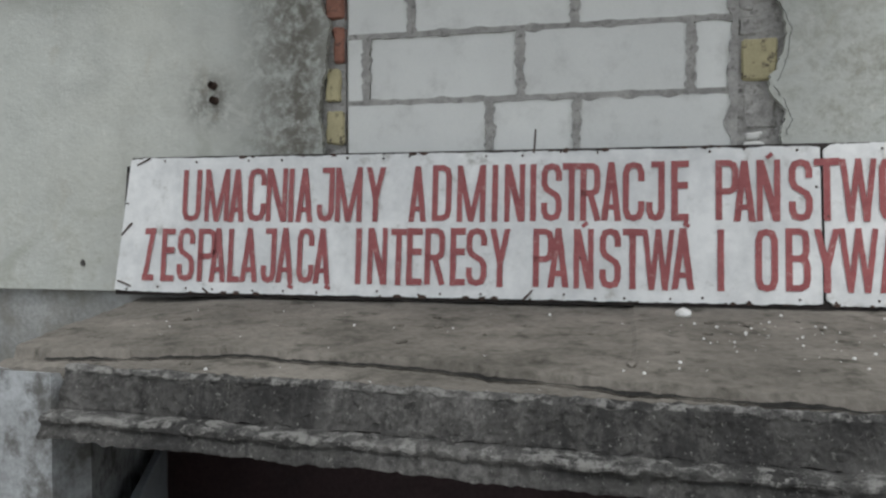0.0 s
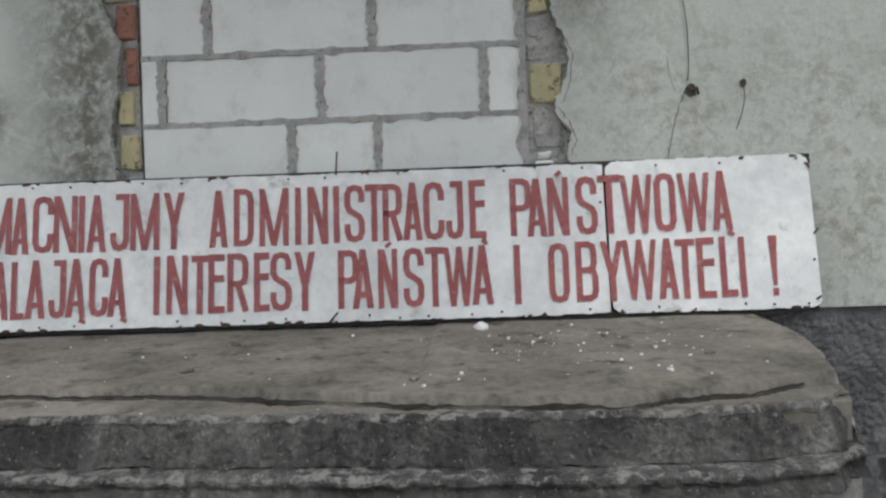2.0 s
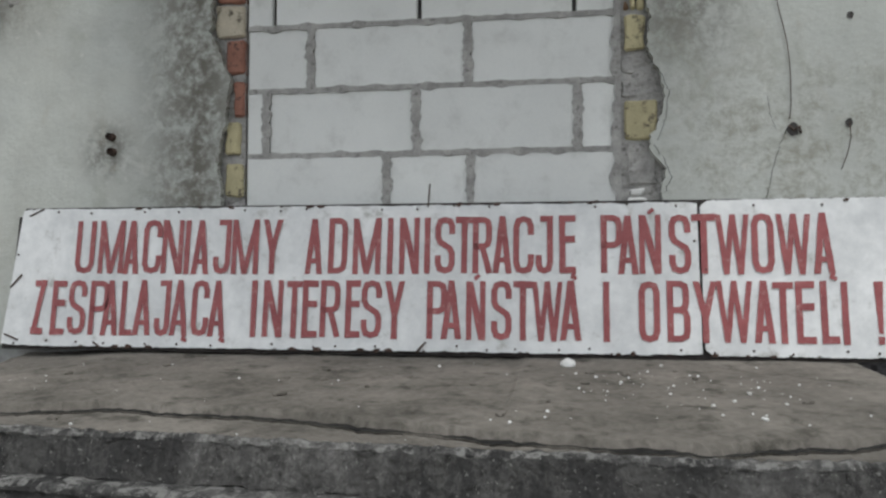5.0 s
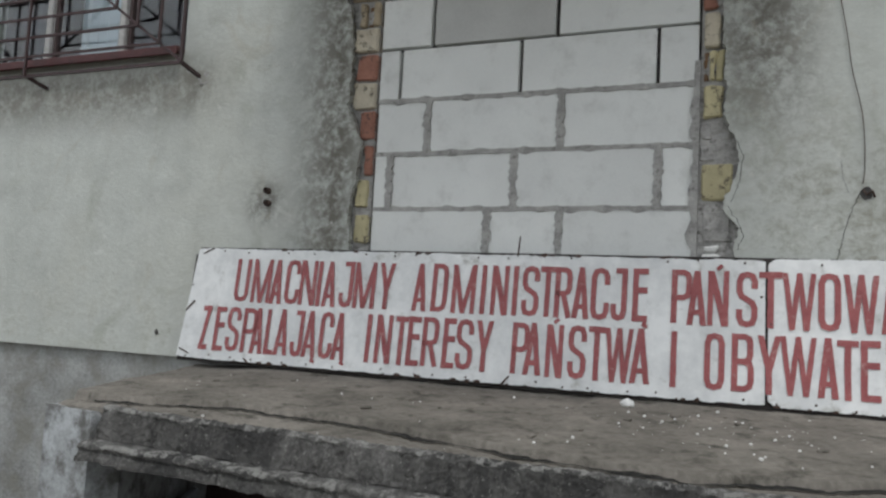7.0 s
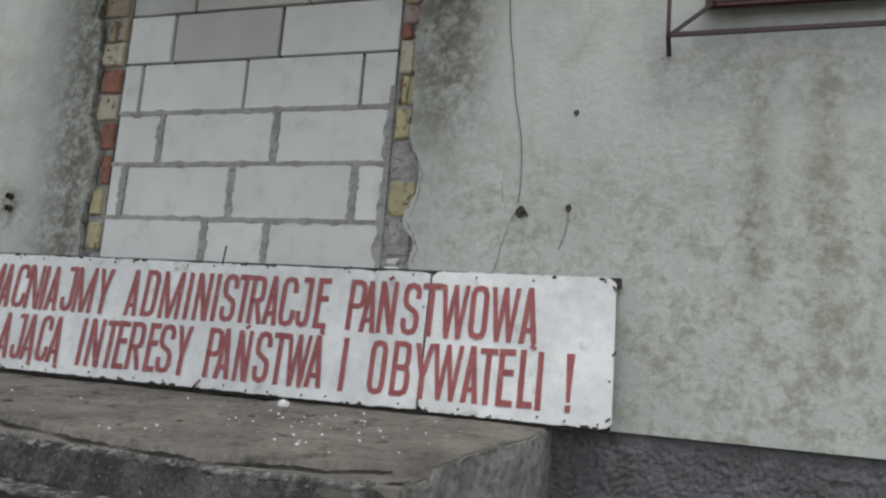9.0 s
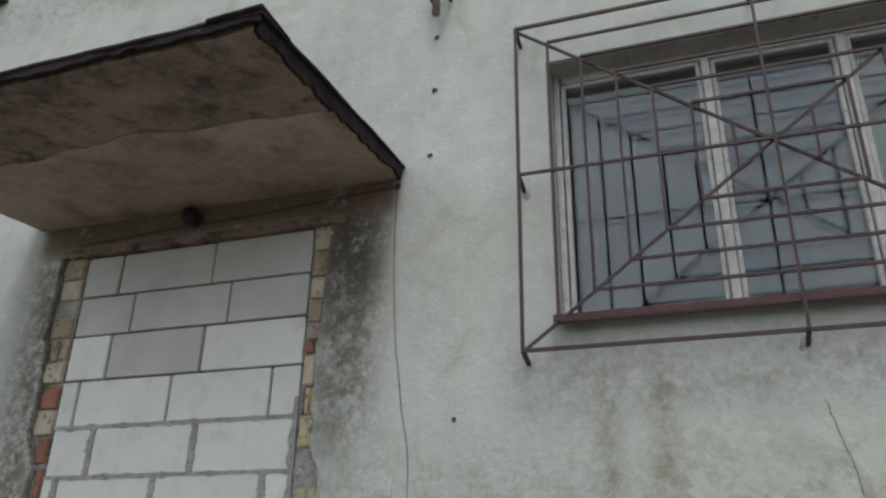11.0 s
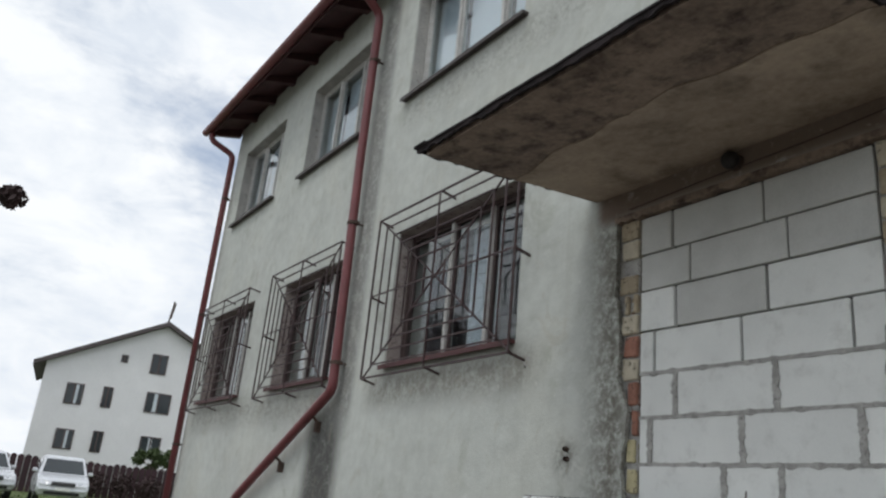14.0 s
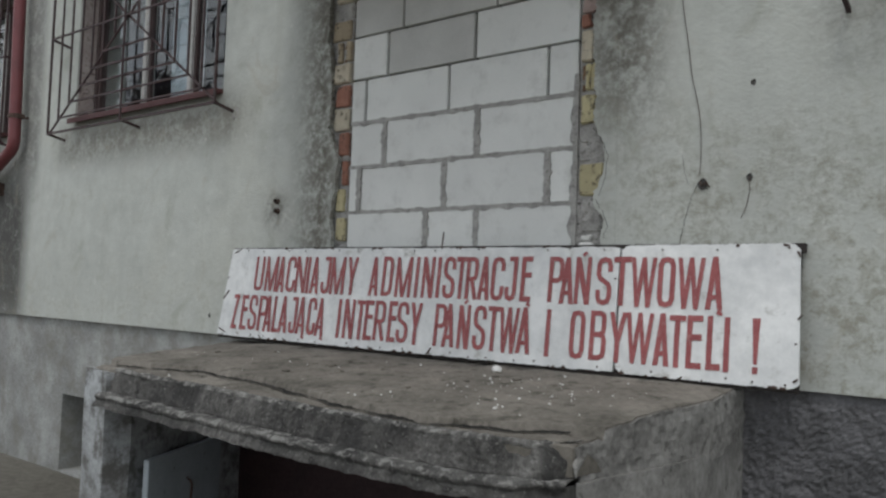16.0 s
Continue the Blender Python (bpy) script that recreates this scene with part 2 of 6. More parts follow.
BRICK_YELLOW = rough_mat("yellow_brick", (0.62, 0.56, 0.34), (0.47, 0.42, 0.26), 12.0, 90, 0.9, 0.6, 0.006, spots=(0.16, 0.14, 0.10), spot_at=0.60, piece=0.25)
BRICK_CREAM = rough_mat("cream_brick", (0.66, 0.60, 0.47), (0.46, 0.41, 0.32), 12.0, 90, 0.9, 0.6, 0.006, spots=(0.15, 0.13, 0.10), spot_at=0.60, piece=0.2)
BRICK_TAN = rough_mat("tan_brick", (0.50, 0.42, 0.30), (0.33, 0.27, 0.19), 12.0, 90, 0.9, 0.6, 0.006, spots=(0.13, 0.11, 0.08), spot_at=0.60, piece=0.25)
BRICK_BROWN = rough_mat("brown_brick_core", (0.26, 0.16, 0.09), (0.13, 0.08, 0.05), 14.0, 90, 0.9, 0.6, 0.006)
BRICK_PINK = rough_mat("dusty_pink_brick", (0.46, 0.36, 0.33), (0.31, 0.23, 0.21), 12.0, 90, 0.9, 0.6, 0.006, spots=(0.20, 0.16, 0.14), spot_at=0.60)
BRICK_RED = rough_mat("red_brick", (0.44, 0.21, 0.15), (0.28, 0.13, 0.095), 12.0, 90, 0.9, 0.6, 0.006, spots=(0.10, 0.07, 0.06), spot_at=0.60, piece=0.25)
SIGN_WHITE = rough_mat("chalky_white_paint", (0.86, 0.87, 0.86), (0.60, 0.615, 0.615), 4.2, 26, 0.55, 0.15, 0.001, spots=(0.44, 0.44, 0.41), spot_at=0.65, soft=0.10)
SIGN_RED = rough_mat("faded_red_paint", (0.39, 0.112, 0.112), (0.245, 0.06, 0.064), 14.0, 70, 0.6, 0.15, 0.001, spots=(0.50, 0.28, 0.26), spot_at=0.64, soft=0.09)
BATTEN = rough_mat("black_batten", (0.05, 0.042, 0.038), (0.018, 0.016, 0.015), 12.0, 90, 0.9, 0.5, 0.003)
RUST = rough_mat("rust", (0.10, 0.06, 0.045), (0.035, 0.026, 0.022), 30.0, 200, 0.85, 0.4, 0.001)
IRON = rough_mat("rusty_painted_iron", (0.062, 0.030, 0.031), (0.03, 0.019, 0.02), 18.0, 160, 0.6, 0.3, 0.001)
GALV = rough_mat("stained_steel", (0.34, 0.29, 0.25), (0.15, 0.11, 0.09), 14.0, 120, 0.6, 0.3, 0.001, metal=0.3)
GUTTER = rough_mat("red_brown_painted_zinc", (0.20, 0.054, 0.058), (0.135, 0.038, 0.042), 6.0, 100, 0.45, 0.1, 0.001, spots=(0.14, 0.05, 0.045), spot_at=0.66)
FASCIA = rough_mat("dark_red_boards", (0.085, 0.032, 0.033), (0.045, 0.019, 0.02), 8.0, 90, 0.7, 0.3, 0.003)
TAR = rough_mat("roofing_felt", (0.034, 0.026, 0.027), (0.013, 0.012, 0.013), 9.0, 120, 0.9, 0.7, 0.006, spots=(0.08, 0.072, 0.066), spot_at=0.66)
TAR.node_tree.nodes["Principled BSDF"].inputs["Specular IOR Level"].default_value = 0.15
SILL = rough_mat("dark_sheet_sill", (0.09, 0.075, 0.07), (0.035, 0.03, 0.03), 12.0, 100, 0.65, 0.3, 0.002)
SILL_RED = rough_mat("red_painted_sill", (0.115, 0.036, 0.036), (0.06, 0.024, 0.024), 12.0, 100, 0.55, 0.3, 0.002)
FRAME = rough_mat("peeling_white_wood", (0.60, 0.60, 0.585), (0.40, 0.395, 0.375), 14.0, 90, 0.7, 0.4, 0.002, spots=(0.34, 0.32, 0.28), spot_at=0.62, soft=0.03)
FRAME_DARK = rough_mat("brown_frame", (0.085, 0.055, 0.052), (0.045, 0.03, 0.03), 14.0, 90, 0.6, 0.3, 0.002)
REVEAL_BROWN = rough_mat("brown_stained_reveal", (0.44, 0.40, 0.375), (0.25, 0.205, 0.19), 6.0, 60, 0.92, 0.4, 0.004, spots=(0.09, 0.06, 0.06), spot_at=0.60)
PUTTY = rough_mat("grey_reveal", (0.50, 0.49, 0.46), (0.32, 0.315, 0.30), 6.0, 60, 0.92, 0.4, 0.004, spots=(0.20, 0.19, 0.17), spot_at=0.62)
# curtain cloth, also the colour of sky mirrored in the upper windows
CURTAIN_AND_SKY = rough_mat("curtain_and_sky_white", (0.62, 0.68, 0.72), (0.52, 0.58, 0.63), 2.0, 40, 0.9, 0.1, 0.002)
ROOM = rough_mat("room_wall", (0.16, 0.16, 0.17), (0.11, 0.11, 0.12), 2.0, 30, 0.9, 0.1, 0.002)
CEMENT_DOOR = rough_mat("grey_painted_door", (0.42, 0.47, 0.50), (0.30, 0.34, 0.37), 5.0, 60, 0.6, 0.2, 0.002, spots=(0.20, 0.21, 0.22), spot_at=0.66)
DARK_DOOR = rough_mat("dark_red_door", (0.045, 0.022, 0.024), (0.024, 0.013, 0.014), 6.0, 60, 0.7, 0.2, 0.002)
STONE = rough_mat("pinkish_fieldstone", (0.37, 0.30, 0.285), (0.13, 0.10, 0.098), 6.0, 40, 0.9, 0.9, 0.02, spots=(0.09, 0.075, 0.07), spot_at=0.58, soft=0.12, piece=0.4)
BOARD = rough_mat("old_boards", (0.24, 0.15, 0.13), (0.12, 0.08, 0.07), 9.0, 80, 0.85, 0.5, 0.005, piece=0.3)
ASPHALT = rough_mat("asphalt", (0.20, 0.192, 0.19), (0.13, 0.125, 0.124), 3.0, 120, 0.9, 0.4, 0.004)
HOUSE_WHITE = rough_mat("white_house_render", (0.80, 0.80, 0.81), (0.72, 0.72, 0.73), 0.6, 8, 0.9, 0.1, 0.004)
HOUSE_ROOF = rough_mat("dark_roof", (0.10, 0.085, 0.085), (0.06, 0.05, 0.05), 1.5, 12, 0.8, 0.3, 0.01)
FENCE = rough_mat("dark_red_fence", (0.062, 0.026, 0.032), (0.03, 0.015, 0.019), 3.0, 30, 0.8, 0.3, 0.004, piece=0.3)
LEAF = rough_mat("leaves", (0.075, 0.11, 0.035), (0.03, 0.05, 0.018), 2.0, 20, 0.75, 0.2, 0.004)
LEAF_RED = rough_mat("dark_leaves", (0.06, 0.032, 0.032), (0.026, 0.017, 0.017), 2.0, 20, 0.75, 0.2, 0.004)
BARK = rough_mat("bark", (0.12, 0.10, 0.08), (0.05, 0.042, 0.035), 8.0, 60, 0.9, 0.7, 0.01)
GRASS = rough_mat("grass_blades", (0.12, 0.19, 0.045), (0.06, 0.10, 0.025), 0.5, 30, 0.8, 0.2, 0.004)
CAR_PAINT = rough_mat("silver_car_paint", (0.66, 0.68, 0.71), (0.62, 0.64, 0.67), 1.0, 200, 0.28, 0.02, 0.0005, metal=0.25)
CAR_GLASS = rough_mat("tinted_glass", (0.035, 0.045, 0.05), (0.025, 0.03, 0.035), 1.0, 50, 0.06, 0.0, 0.001)
RUBBER = rough_mat("tyre_rubber", (0.03, 0.03, 0.03), (0.018, 0.018, 0.018), 5.0, 80, 0.85, 0.2, 0.002)
CHROME = rough_mat("bright_metal", (0.75, 0.75, 0.76), (0.6, 0.6, 0.6), 5.0, 80, 0.25, 0.05, 0.001, metal=0.9)
PLATE = rough_mat("pale_plate", (0.78, 0.78, 0.76), (0.7, 0.7, 0.68), 5.0, 80, 0.5, 0.05, 0.001)
LAMP_BLACK = rough_mat("dark_lamp_glass", (0.02, 0.015, 0.017), (0.012, 0.01, 0.01), 8.0, 80, 0.6, 0.1, 0.001)
WHITE_BIT = rough_mat("white_crumb", (0.80, 0.80, 0.78), (0.65, 0.65, 0.62), 20.0, 90, 0.9, 0.4, 0.002)


def ground_mat():
    m, nt, b, pos = material("yard_ground")
    sep = node(nt, "ShaderNodeSeparateXYZ", {0: pos})
    n1, n2 = noise_tex(nt, pos, 0.6, 6.0, 0.6), noise_tex(nt, pos, 18.0, 6.0, 0.65)
    x = math_node(nt, "ADD", sep.outputs[0], math_node(nt, "MULTIPLY", n1, 1.2))
    f = math_node(nt, "ADD", math_node(nt, "MULTIPLY", n1, 0.5), math_node(nt, "MULTIPLY", n2, 0.5))
    soil = ramp(nt, f, [(0.35, (0.08, 0.073, 0.058)), (0.62, (0.18, 0.17, 0.145))])
    lawn = ramp(nt, f, [(0.36, (0.055, 0.075, 0.025)), (0.62, (0.12, 0.155, 0.05))])
    nt.links.new(mix(nt, smooth(nt, x, -15.2, -15.9), soil, lawn), b.inputs["Base Color"])
    b.inputs["Roughness"].default_value = 0.95
    bump(nt, b, n2, 0.7, 0.03)
    return m


GROUND = ground_mat()


def glass_mat():
    m, nt, b, pos = material("window_glass")
    b.inputs["Base Color"].default_value = (0.86, 0.92, 0.94, 1)
    b.inputs["Transmission Weight"].default_value = 1.0
    b.inputs["IOR"].default_value = 1.5
    nt.links.new(smooth(nt, noise_tex(nt, pos, 3.0), 0.4, 0.8, 0.0, 0.06), b.inputs["Roughness"])
    bump(nt, b, noise_tex(nt, pos, 1.6, 2.0), 0.004, 0.01)
    return m


GLASS = glass_mat()

# ---- helpers for meshes ----


def to_object(name, bm, mat, parent=None, label="", smooth_faces=False):
    me = bpy.data.meshes.new(name)
    bmesh.ops.recalc_face_normals(bm, faces=bm.faces[:])
    if smooth_faces:
        for f in bm.faces:
            f.smooth = True
    bm.to_mesh(me)
    bm.free()
    me.materials.append(mat)
    ob = new(name, me)
    if parent:
        ob.parent = parent
    if label:
        ob["label"] = label
    return ob


def part(name, bm, mat, parent, label="", smooth_faces=False):
    return to_object(name, bm, mat, parent, label, smooth_faces)


def empty(name, at=(0, 0, 0)):
    ob = new(name)
    ob.location = at
    return ob


def box(bm, x0, x1, y0, y1, z0, z1, bevel=0.0):
    vs = [bm.verts.new(p) for p in ((x0, y0, z0), (x1, y0, z0), (x1, y1, z0), (x0, y1, z0), (x0, y0, z1), (x1, y0, z1), (x1, y1, z1), (x0, y1, z1))]
    fs = [bm.faces.new([vs[i] for i in q]) for q in ((0, 3, 2, 1), (4, 5, 6, 7), (0, 1, 5, 4), (1, 2, 6, 5), (2, 3, 7, 6), (3, 0, 4, 7))]
    if bevel:
        bmesh.ops.bevel(bm, geom=list({e for f in fs for e in f.edges}), offset=bevel, segments=1, affect="EDGES", clamp_overlap=True)
    return vs


def rod(bm, a, b, r, sides=4, turn=45.0):
    a, b = Vector(a), Vector(b)
    d = (b - a).normalized()
    u = d.orthogonal().normalized() if abs(d.z) < 0.99 else Vector((1, 0, 0))
    if abs(d.y) < 0.99:
        u = d.cross(Vector((0, 1, 0))).normalized()
    v = d.cross(u)
    rings = []
    for p in (a, b):
        rings.append([bm.verts.new(p + r * (math.cos(radians(turn) + 2 * math.pi * i / sides) * u + math.sin(radians(turn) + 2 * math.pi * i / sides) * v)) for i in range(sides)])
    for i in range(sides):
        j = (i + 1) % sides
        bm.faces.new((rings[0][i], rings[0][j], rings[1][j], rings[1][i]))
    bm.faces.new(rings[0][::-1])
    bm.faces.new(rings[1])


def tube(bm, pts, r, sides=12):
    """A round tube along a polyline, mitred at its corners."""
    pts = [Vector(p) for p in pts]
    rings = []
    ref = None
    for i, p in enumerate(pts):
        d0 = (p - pts[i - 1]).normalized() if i else (pts[1] - p).normalized()
        d1 = (pts[i + 1] - p).normalized() if i < len(pts) - 1 else d0
        d = (d0 + d1).normalized()
        ref = d.orthogonal().normalized() if ref is None else (ref - d * ref.dot(d)).normalized()
        v = d.cross(ref)
        rings.append([bm.verts.new(p + r * (math.cos(2 * math.pi * k / sides) * ref + math.sin(2 * math.pi * k / sides) * v)) for k in range(sides)])
    for q, w in zip(rings, rings[1:]):
        for k in range(sides):
            bm.faces.new((q[k], q[(k + 1) % sides], w[(k + 1) % sides], w[k]))
    bm.faces.new(rings[0][::-1])
    bm.faces.new(rings[-1])


def bent(pts, radius, steps=5):
    """Rounds the corners of a polyline."""
    pts = [Vector(p) for p in pts]
    out = [pts[0]]
    for a, p, c in zip(pts, pts[1:], pts[2:]):
        k = min(radius, (a - p).length / 2, (c - p).length / 2)
        s, e = p + (a - p).normalized() * k, p + (c - p).normalized() * k
        for i in range(steps + 1):
            t = i / steps
            out.append((1 - t) ** 2 * s + 2 * t * (1 - t) * p + t * t * e)
    out.append(pts[-1])
    return out


def prism(bm, outline, y0, y1):
    """An outline in x and z, drawn out from y0 to y1."""
    a = [bm.verts.new((x, y0, z)) for x, z in outline]
    b = [bm.verts.new((x, y1, z)) for x, z in outline]
    bm.faces.new(a)
    bm.faces.new(b[::-1])
    for i in range(len(a)):
        j = (i + 1) % len(a)
        bm.faces.new((a[i], b[i], b[j], a[j]))


def wall(name, x0, x1, z0, z1, y0, y1, holes, mat, label, kind="structure"):
    """A wall along x with rectangular openings through it."""
    xs = sorted({x0, x1, *(h[0] for h in holes), *(h[1] for h in holes)})
    zs = sorted({z0, z1, *(h[2] for h in holes), *(h[3] for h in holes)})
    xs, zs = [x for x in xs if x0 <= x <= x1], [z for z in zs if z0 <= z <= z1]

    def solid(i, j):
        if not (0 <= i < len(xs) - 1 and 0 <= j < len(zs) - 1):
            return False
        cx, cz = (xs[i] + xs[i + 1]) / 2, (zs[j] + zs[j + 1]) / 2
        return not any(h[0] < cx < h[1] and h[2] < cz < h[3] for h in holes)

    bm = bmesh.new()
    cache = {}

    def v(i, j, y):
        if (i, j, y) not in cache:
            cache[i, j, y] = bm.verts.new((xs[i], y, zs[j]))
        return cache[i, j, y]

    for i in range(len(xs) - 1):
        for j in range(len(zs) - 1):
            if not solid(i, j):
                continue
            bm.faces.new((v(i, j, y0), v(i + 1, j, y0), v(i + 1, j + 1, y0), v(i, j + 1, y0)))
            bm.faces.new((v(i, j, y1), v(i, j + 1, y1), v(i + 1, j + 1, y1), v(i + 1, j, y1)))
            for di, dj, a, b in ((-1, 0, (i, j), (i, j + 1)), (1, 0, (i + 1, j + 1), (i + 1, j)), (0, -1, (i + 1, j), (i, j)), (0, 1, (i, j + 1), (i + 1, j + 1))):
                if not solid(i + di, j + dj):
                    bm.faces.new((v(*a, y0), v(*a, y1), v(*b, y1), v(*b, y0)))
    ob = to_object(name, bm, mat)
    return tagged(ob, label, "wall", kind=kind)


def grid_slab(bm, corners, z_top, z_bot, nx, ny, amount=0.0, scale=3.0):
    """A slab over four plan corners (back left, back right, front right, front left) with subdivided faces and uneven surface."""
    bl, br, fr, fl = [Vector(c) for c in corners]
    rows = {}
    for side, z in (("t", z_top), ("b", z_bot)):
        for i in range(nx + 1):
            for j in range(ny + 1):
                u, w = i / nx, j / ny
                p = bl.lerp(br, u).lerp(fl.lerp(fr, u), w)
                zz = z(u, w) if callable(z) else z
                q = Vector((p.x, p.y, zz))
                q += Vector(noise.noise_vector(q * scale)) * amount
                rows[side, i, j] = bm.verts.new(q)
    for i in range(nx):
        for j in range(ny):
            bm.faces.new((rows["t", i, j], rows["t", i, j + 1], rows["t", i + 1, j + 1], rows["t", i + 1, j]))
            bm.faces.new((rows["b", i, j], rows["b", i + 1, j], rows["b", i + 1, j + 1], rows["b", i, j + 1]))
    edge = [(i, 0) for i in range(nx)] + [(nx, j) for j in range(ny)] + [(i, ny) for i in range(nx, 0, -1)] + [(0, j) for j in range(ny, 0, -1)]
    for k, a in enumerate(edge):
        b = edge[(k + 1) % len(edge)]
        bm.faces.new((rows["t", *a], rows["t", *b], rows["b", *b], rows["b", *a]))


def between(rows, z):
    for (z0, a), (z1, b) in zip(rows, rows[1:]):
        if z0 <= z <= z1:
            return a + (b - a) * (z - z0) / (z1 - z0)
    return rows[-1][1]


# ---- the building: walls, plinth, cornice, roofs ----
WINDOWS = {  # x0, x1, z0, z1, barred, share of the height with sky colour behind the glass
    "window_1": (-8.62, -6.94, 5.52, 6.80, False, 0.985),
    "window_2": (-5.94, -4.28, 5.52, 6.82, False, 0.985),
    "window_3": (-3.22, -1.30, 5.54, 6.90, False, 0.985),
    "window_4": (-0.42, 1.57, 5.55, 6.95, False, 0.985),
    "window_5": (2.64, 4.60, 5.55, 6.95, False, 0.985),
    "window_6": (-8.66, -6.93, 2.70, 4.00, True, 0.0),
    "window_7": (-5.86, -4.20, 2.70, 4.00, True, 0.0),
    "window_8": (-3.05, -1.14, 2.70, 4.00, True, 0.0),
    "window_9": (2.71, 4.68, 2.71, 4.08, True, 0.0),
}
DOORWAY = (-0.19, 1.66, 1.095, 3.36)
holes = [w[:4] for w in WINDOWS.values()]
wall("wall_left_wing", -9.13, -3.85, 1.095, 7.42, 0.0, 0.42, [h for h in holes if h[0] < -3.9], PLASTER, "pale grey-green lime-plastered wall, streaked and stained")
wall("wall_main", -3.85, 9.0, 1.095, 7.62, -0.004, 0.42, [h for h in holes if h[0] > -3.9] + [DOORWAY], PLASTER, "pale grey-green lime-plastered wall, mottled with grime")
wall("wall_attic", -3.55, 9.0, 8.0, 9.62, 0.02, 0.42, [(-2.62, -1.42, 8.16, 9.22)], PLASTER, "pale plastered attic wall under the eaves")
wall("plinth", -9.11, 2.1, -0.9, 1.095, 0.03, 0.46, [(-5.28, -4.56, -0.15, 0.52), (-3.06, -2.26, -0.1, 0.5)], PLINTH, "rough grey cement plinth, damp-stained")
wall("plinth_roughcast", 2.1, 9.0, -0.9, 1.092, 0.026, 0.46, [(2.68, 3.5, -0.2, 0.54)], PLINTH_DARK, "dark grey coarse roughcast plinth")

# the coarse cast coat above the cellar window
bm = bmesh.new()
grid = []
for i in range(301):
    x = 2.1 + 2.6 * i / 300
    col_ = []
    for j in range(61):
        z = 0.556 + 0.534 * j / 60
        p = Vector((x, 0.0, z))
        fade = min(1.0, i / 4, (300 - i) / 4, j / 3, (60 - j) / 3)
        col_.append(bm.verts.new((x, 0.024 - fade * (0.007 + 0.008 * noise.noise(p * 24) + 0.008 * noise.noise(p * 52) + 0.004 * noise.noise(p * 110)), z)))
    grid.append(col_)
for a, b in zip(grid, grid[1:]):
    for j in range(60):
        bm.faces.new((a[j], b[j], b[j + 1], a[j + 1]))
tagged(to_object("roughcast_coat", bm, PLINTH_DARK), "dark grey coarse cast coat on the plinth", "roughcast", kind="structure")

for nm, (x0, x1, y0, y1, z0, z1), mat_, lab in (
    ("wall_gable", (-9.13, -8.73, 0.43, 8.0, -0.9, 7.4), PLASTER, "pale plastered side wall"),
    ("wall_back", (-9.13, 9.0, 8.0, 8.3, -0.9, 9.6), PLASTER, "plain plastered back wall"),
    ("wall_end", (8.7, 9.0, 0.47, 7.99, -0.9, 9.6), PLASTER, "plain plastered end wall"),
    ("wall_step", (-3.84, -3.5, 0.43, 7.99, 7.3, 9.6), PLASTER, "plastered wall above the lower roof"),
):
    bm = bmesh.new()
    box(bm, x0, x1, y0, y1, z0, z1)
    tagged(to_object(nm, bm, mat_), lab, "wall", kind="structure")
for nm, z in (("floor_ground", 1.6), ("floor_upper", 4.55), ("floor_attic", 7.5)):
    bm = bmesh.new()
    box(bm, -8.7, 8.68, 0.48, 7.98, z - 0.2, z)
    tagged(to_object(nm, bm, ROOM), "plain grey floor slab inside the building", "floor", kind="structure")
bm = bmesh.new()
for x in (-6.3, -3.95, -0.8, 2.1, 5.2):
    box(bm, x - 0.06, x + 0.06, 0.49, 7.97, 1.62, 7.28)
tagged(to_object("wall_rooms", bm, ROOM), "plain grey partition walls inside the building", "wall", kind="structure")

# cornice: three plaster steps under a dark metal flashing
bm = bmesh.new()
for y, z0, z1 in ((-0.05, 7.56, 7.63), (-0.085, 7.66, 7.74), (-0.12, 7.77, 7.86), (-0.03, 7.62, 7.98)):
    box(bm, -3.93, 9.0, y, 0.0 if y != -0.03 else 0.4, z0, z1, 0.012)
tagged(to_object("cornice", bm, PLASTER), "stepped pale plaster cornice band", "cornice", kind="structure")
bm = bmesh.new()
box(bm, -4.0, 9.0, -0.22, 0.02, 7.965, 8.0, 0.004)
box(bm, -4.0, 9.0, -0.225, -0.21, 7.92, 7.99, 0.003)
tagged(to_object("cornice_flashing", bm, SILL), "dark weathered sheet-metal flashing on the cornice", "flashing", kind="structure")


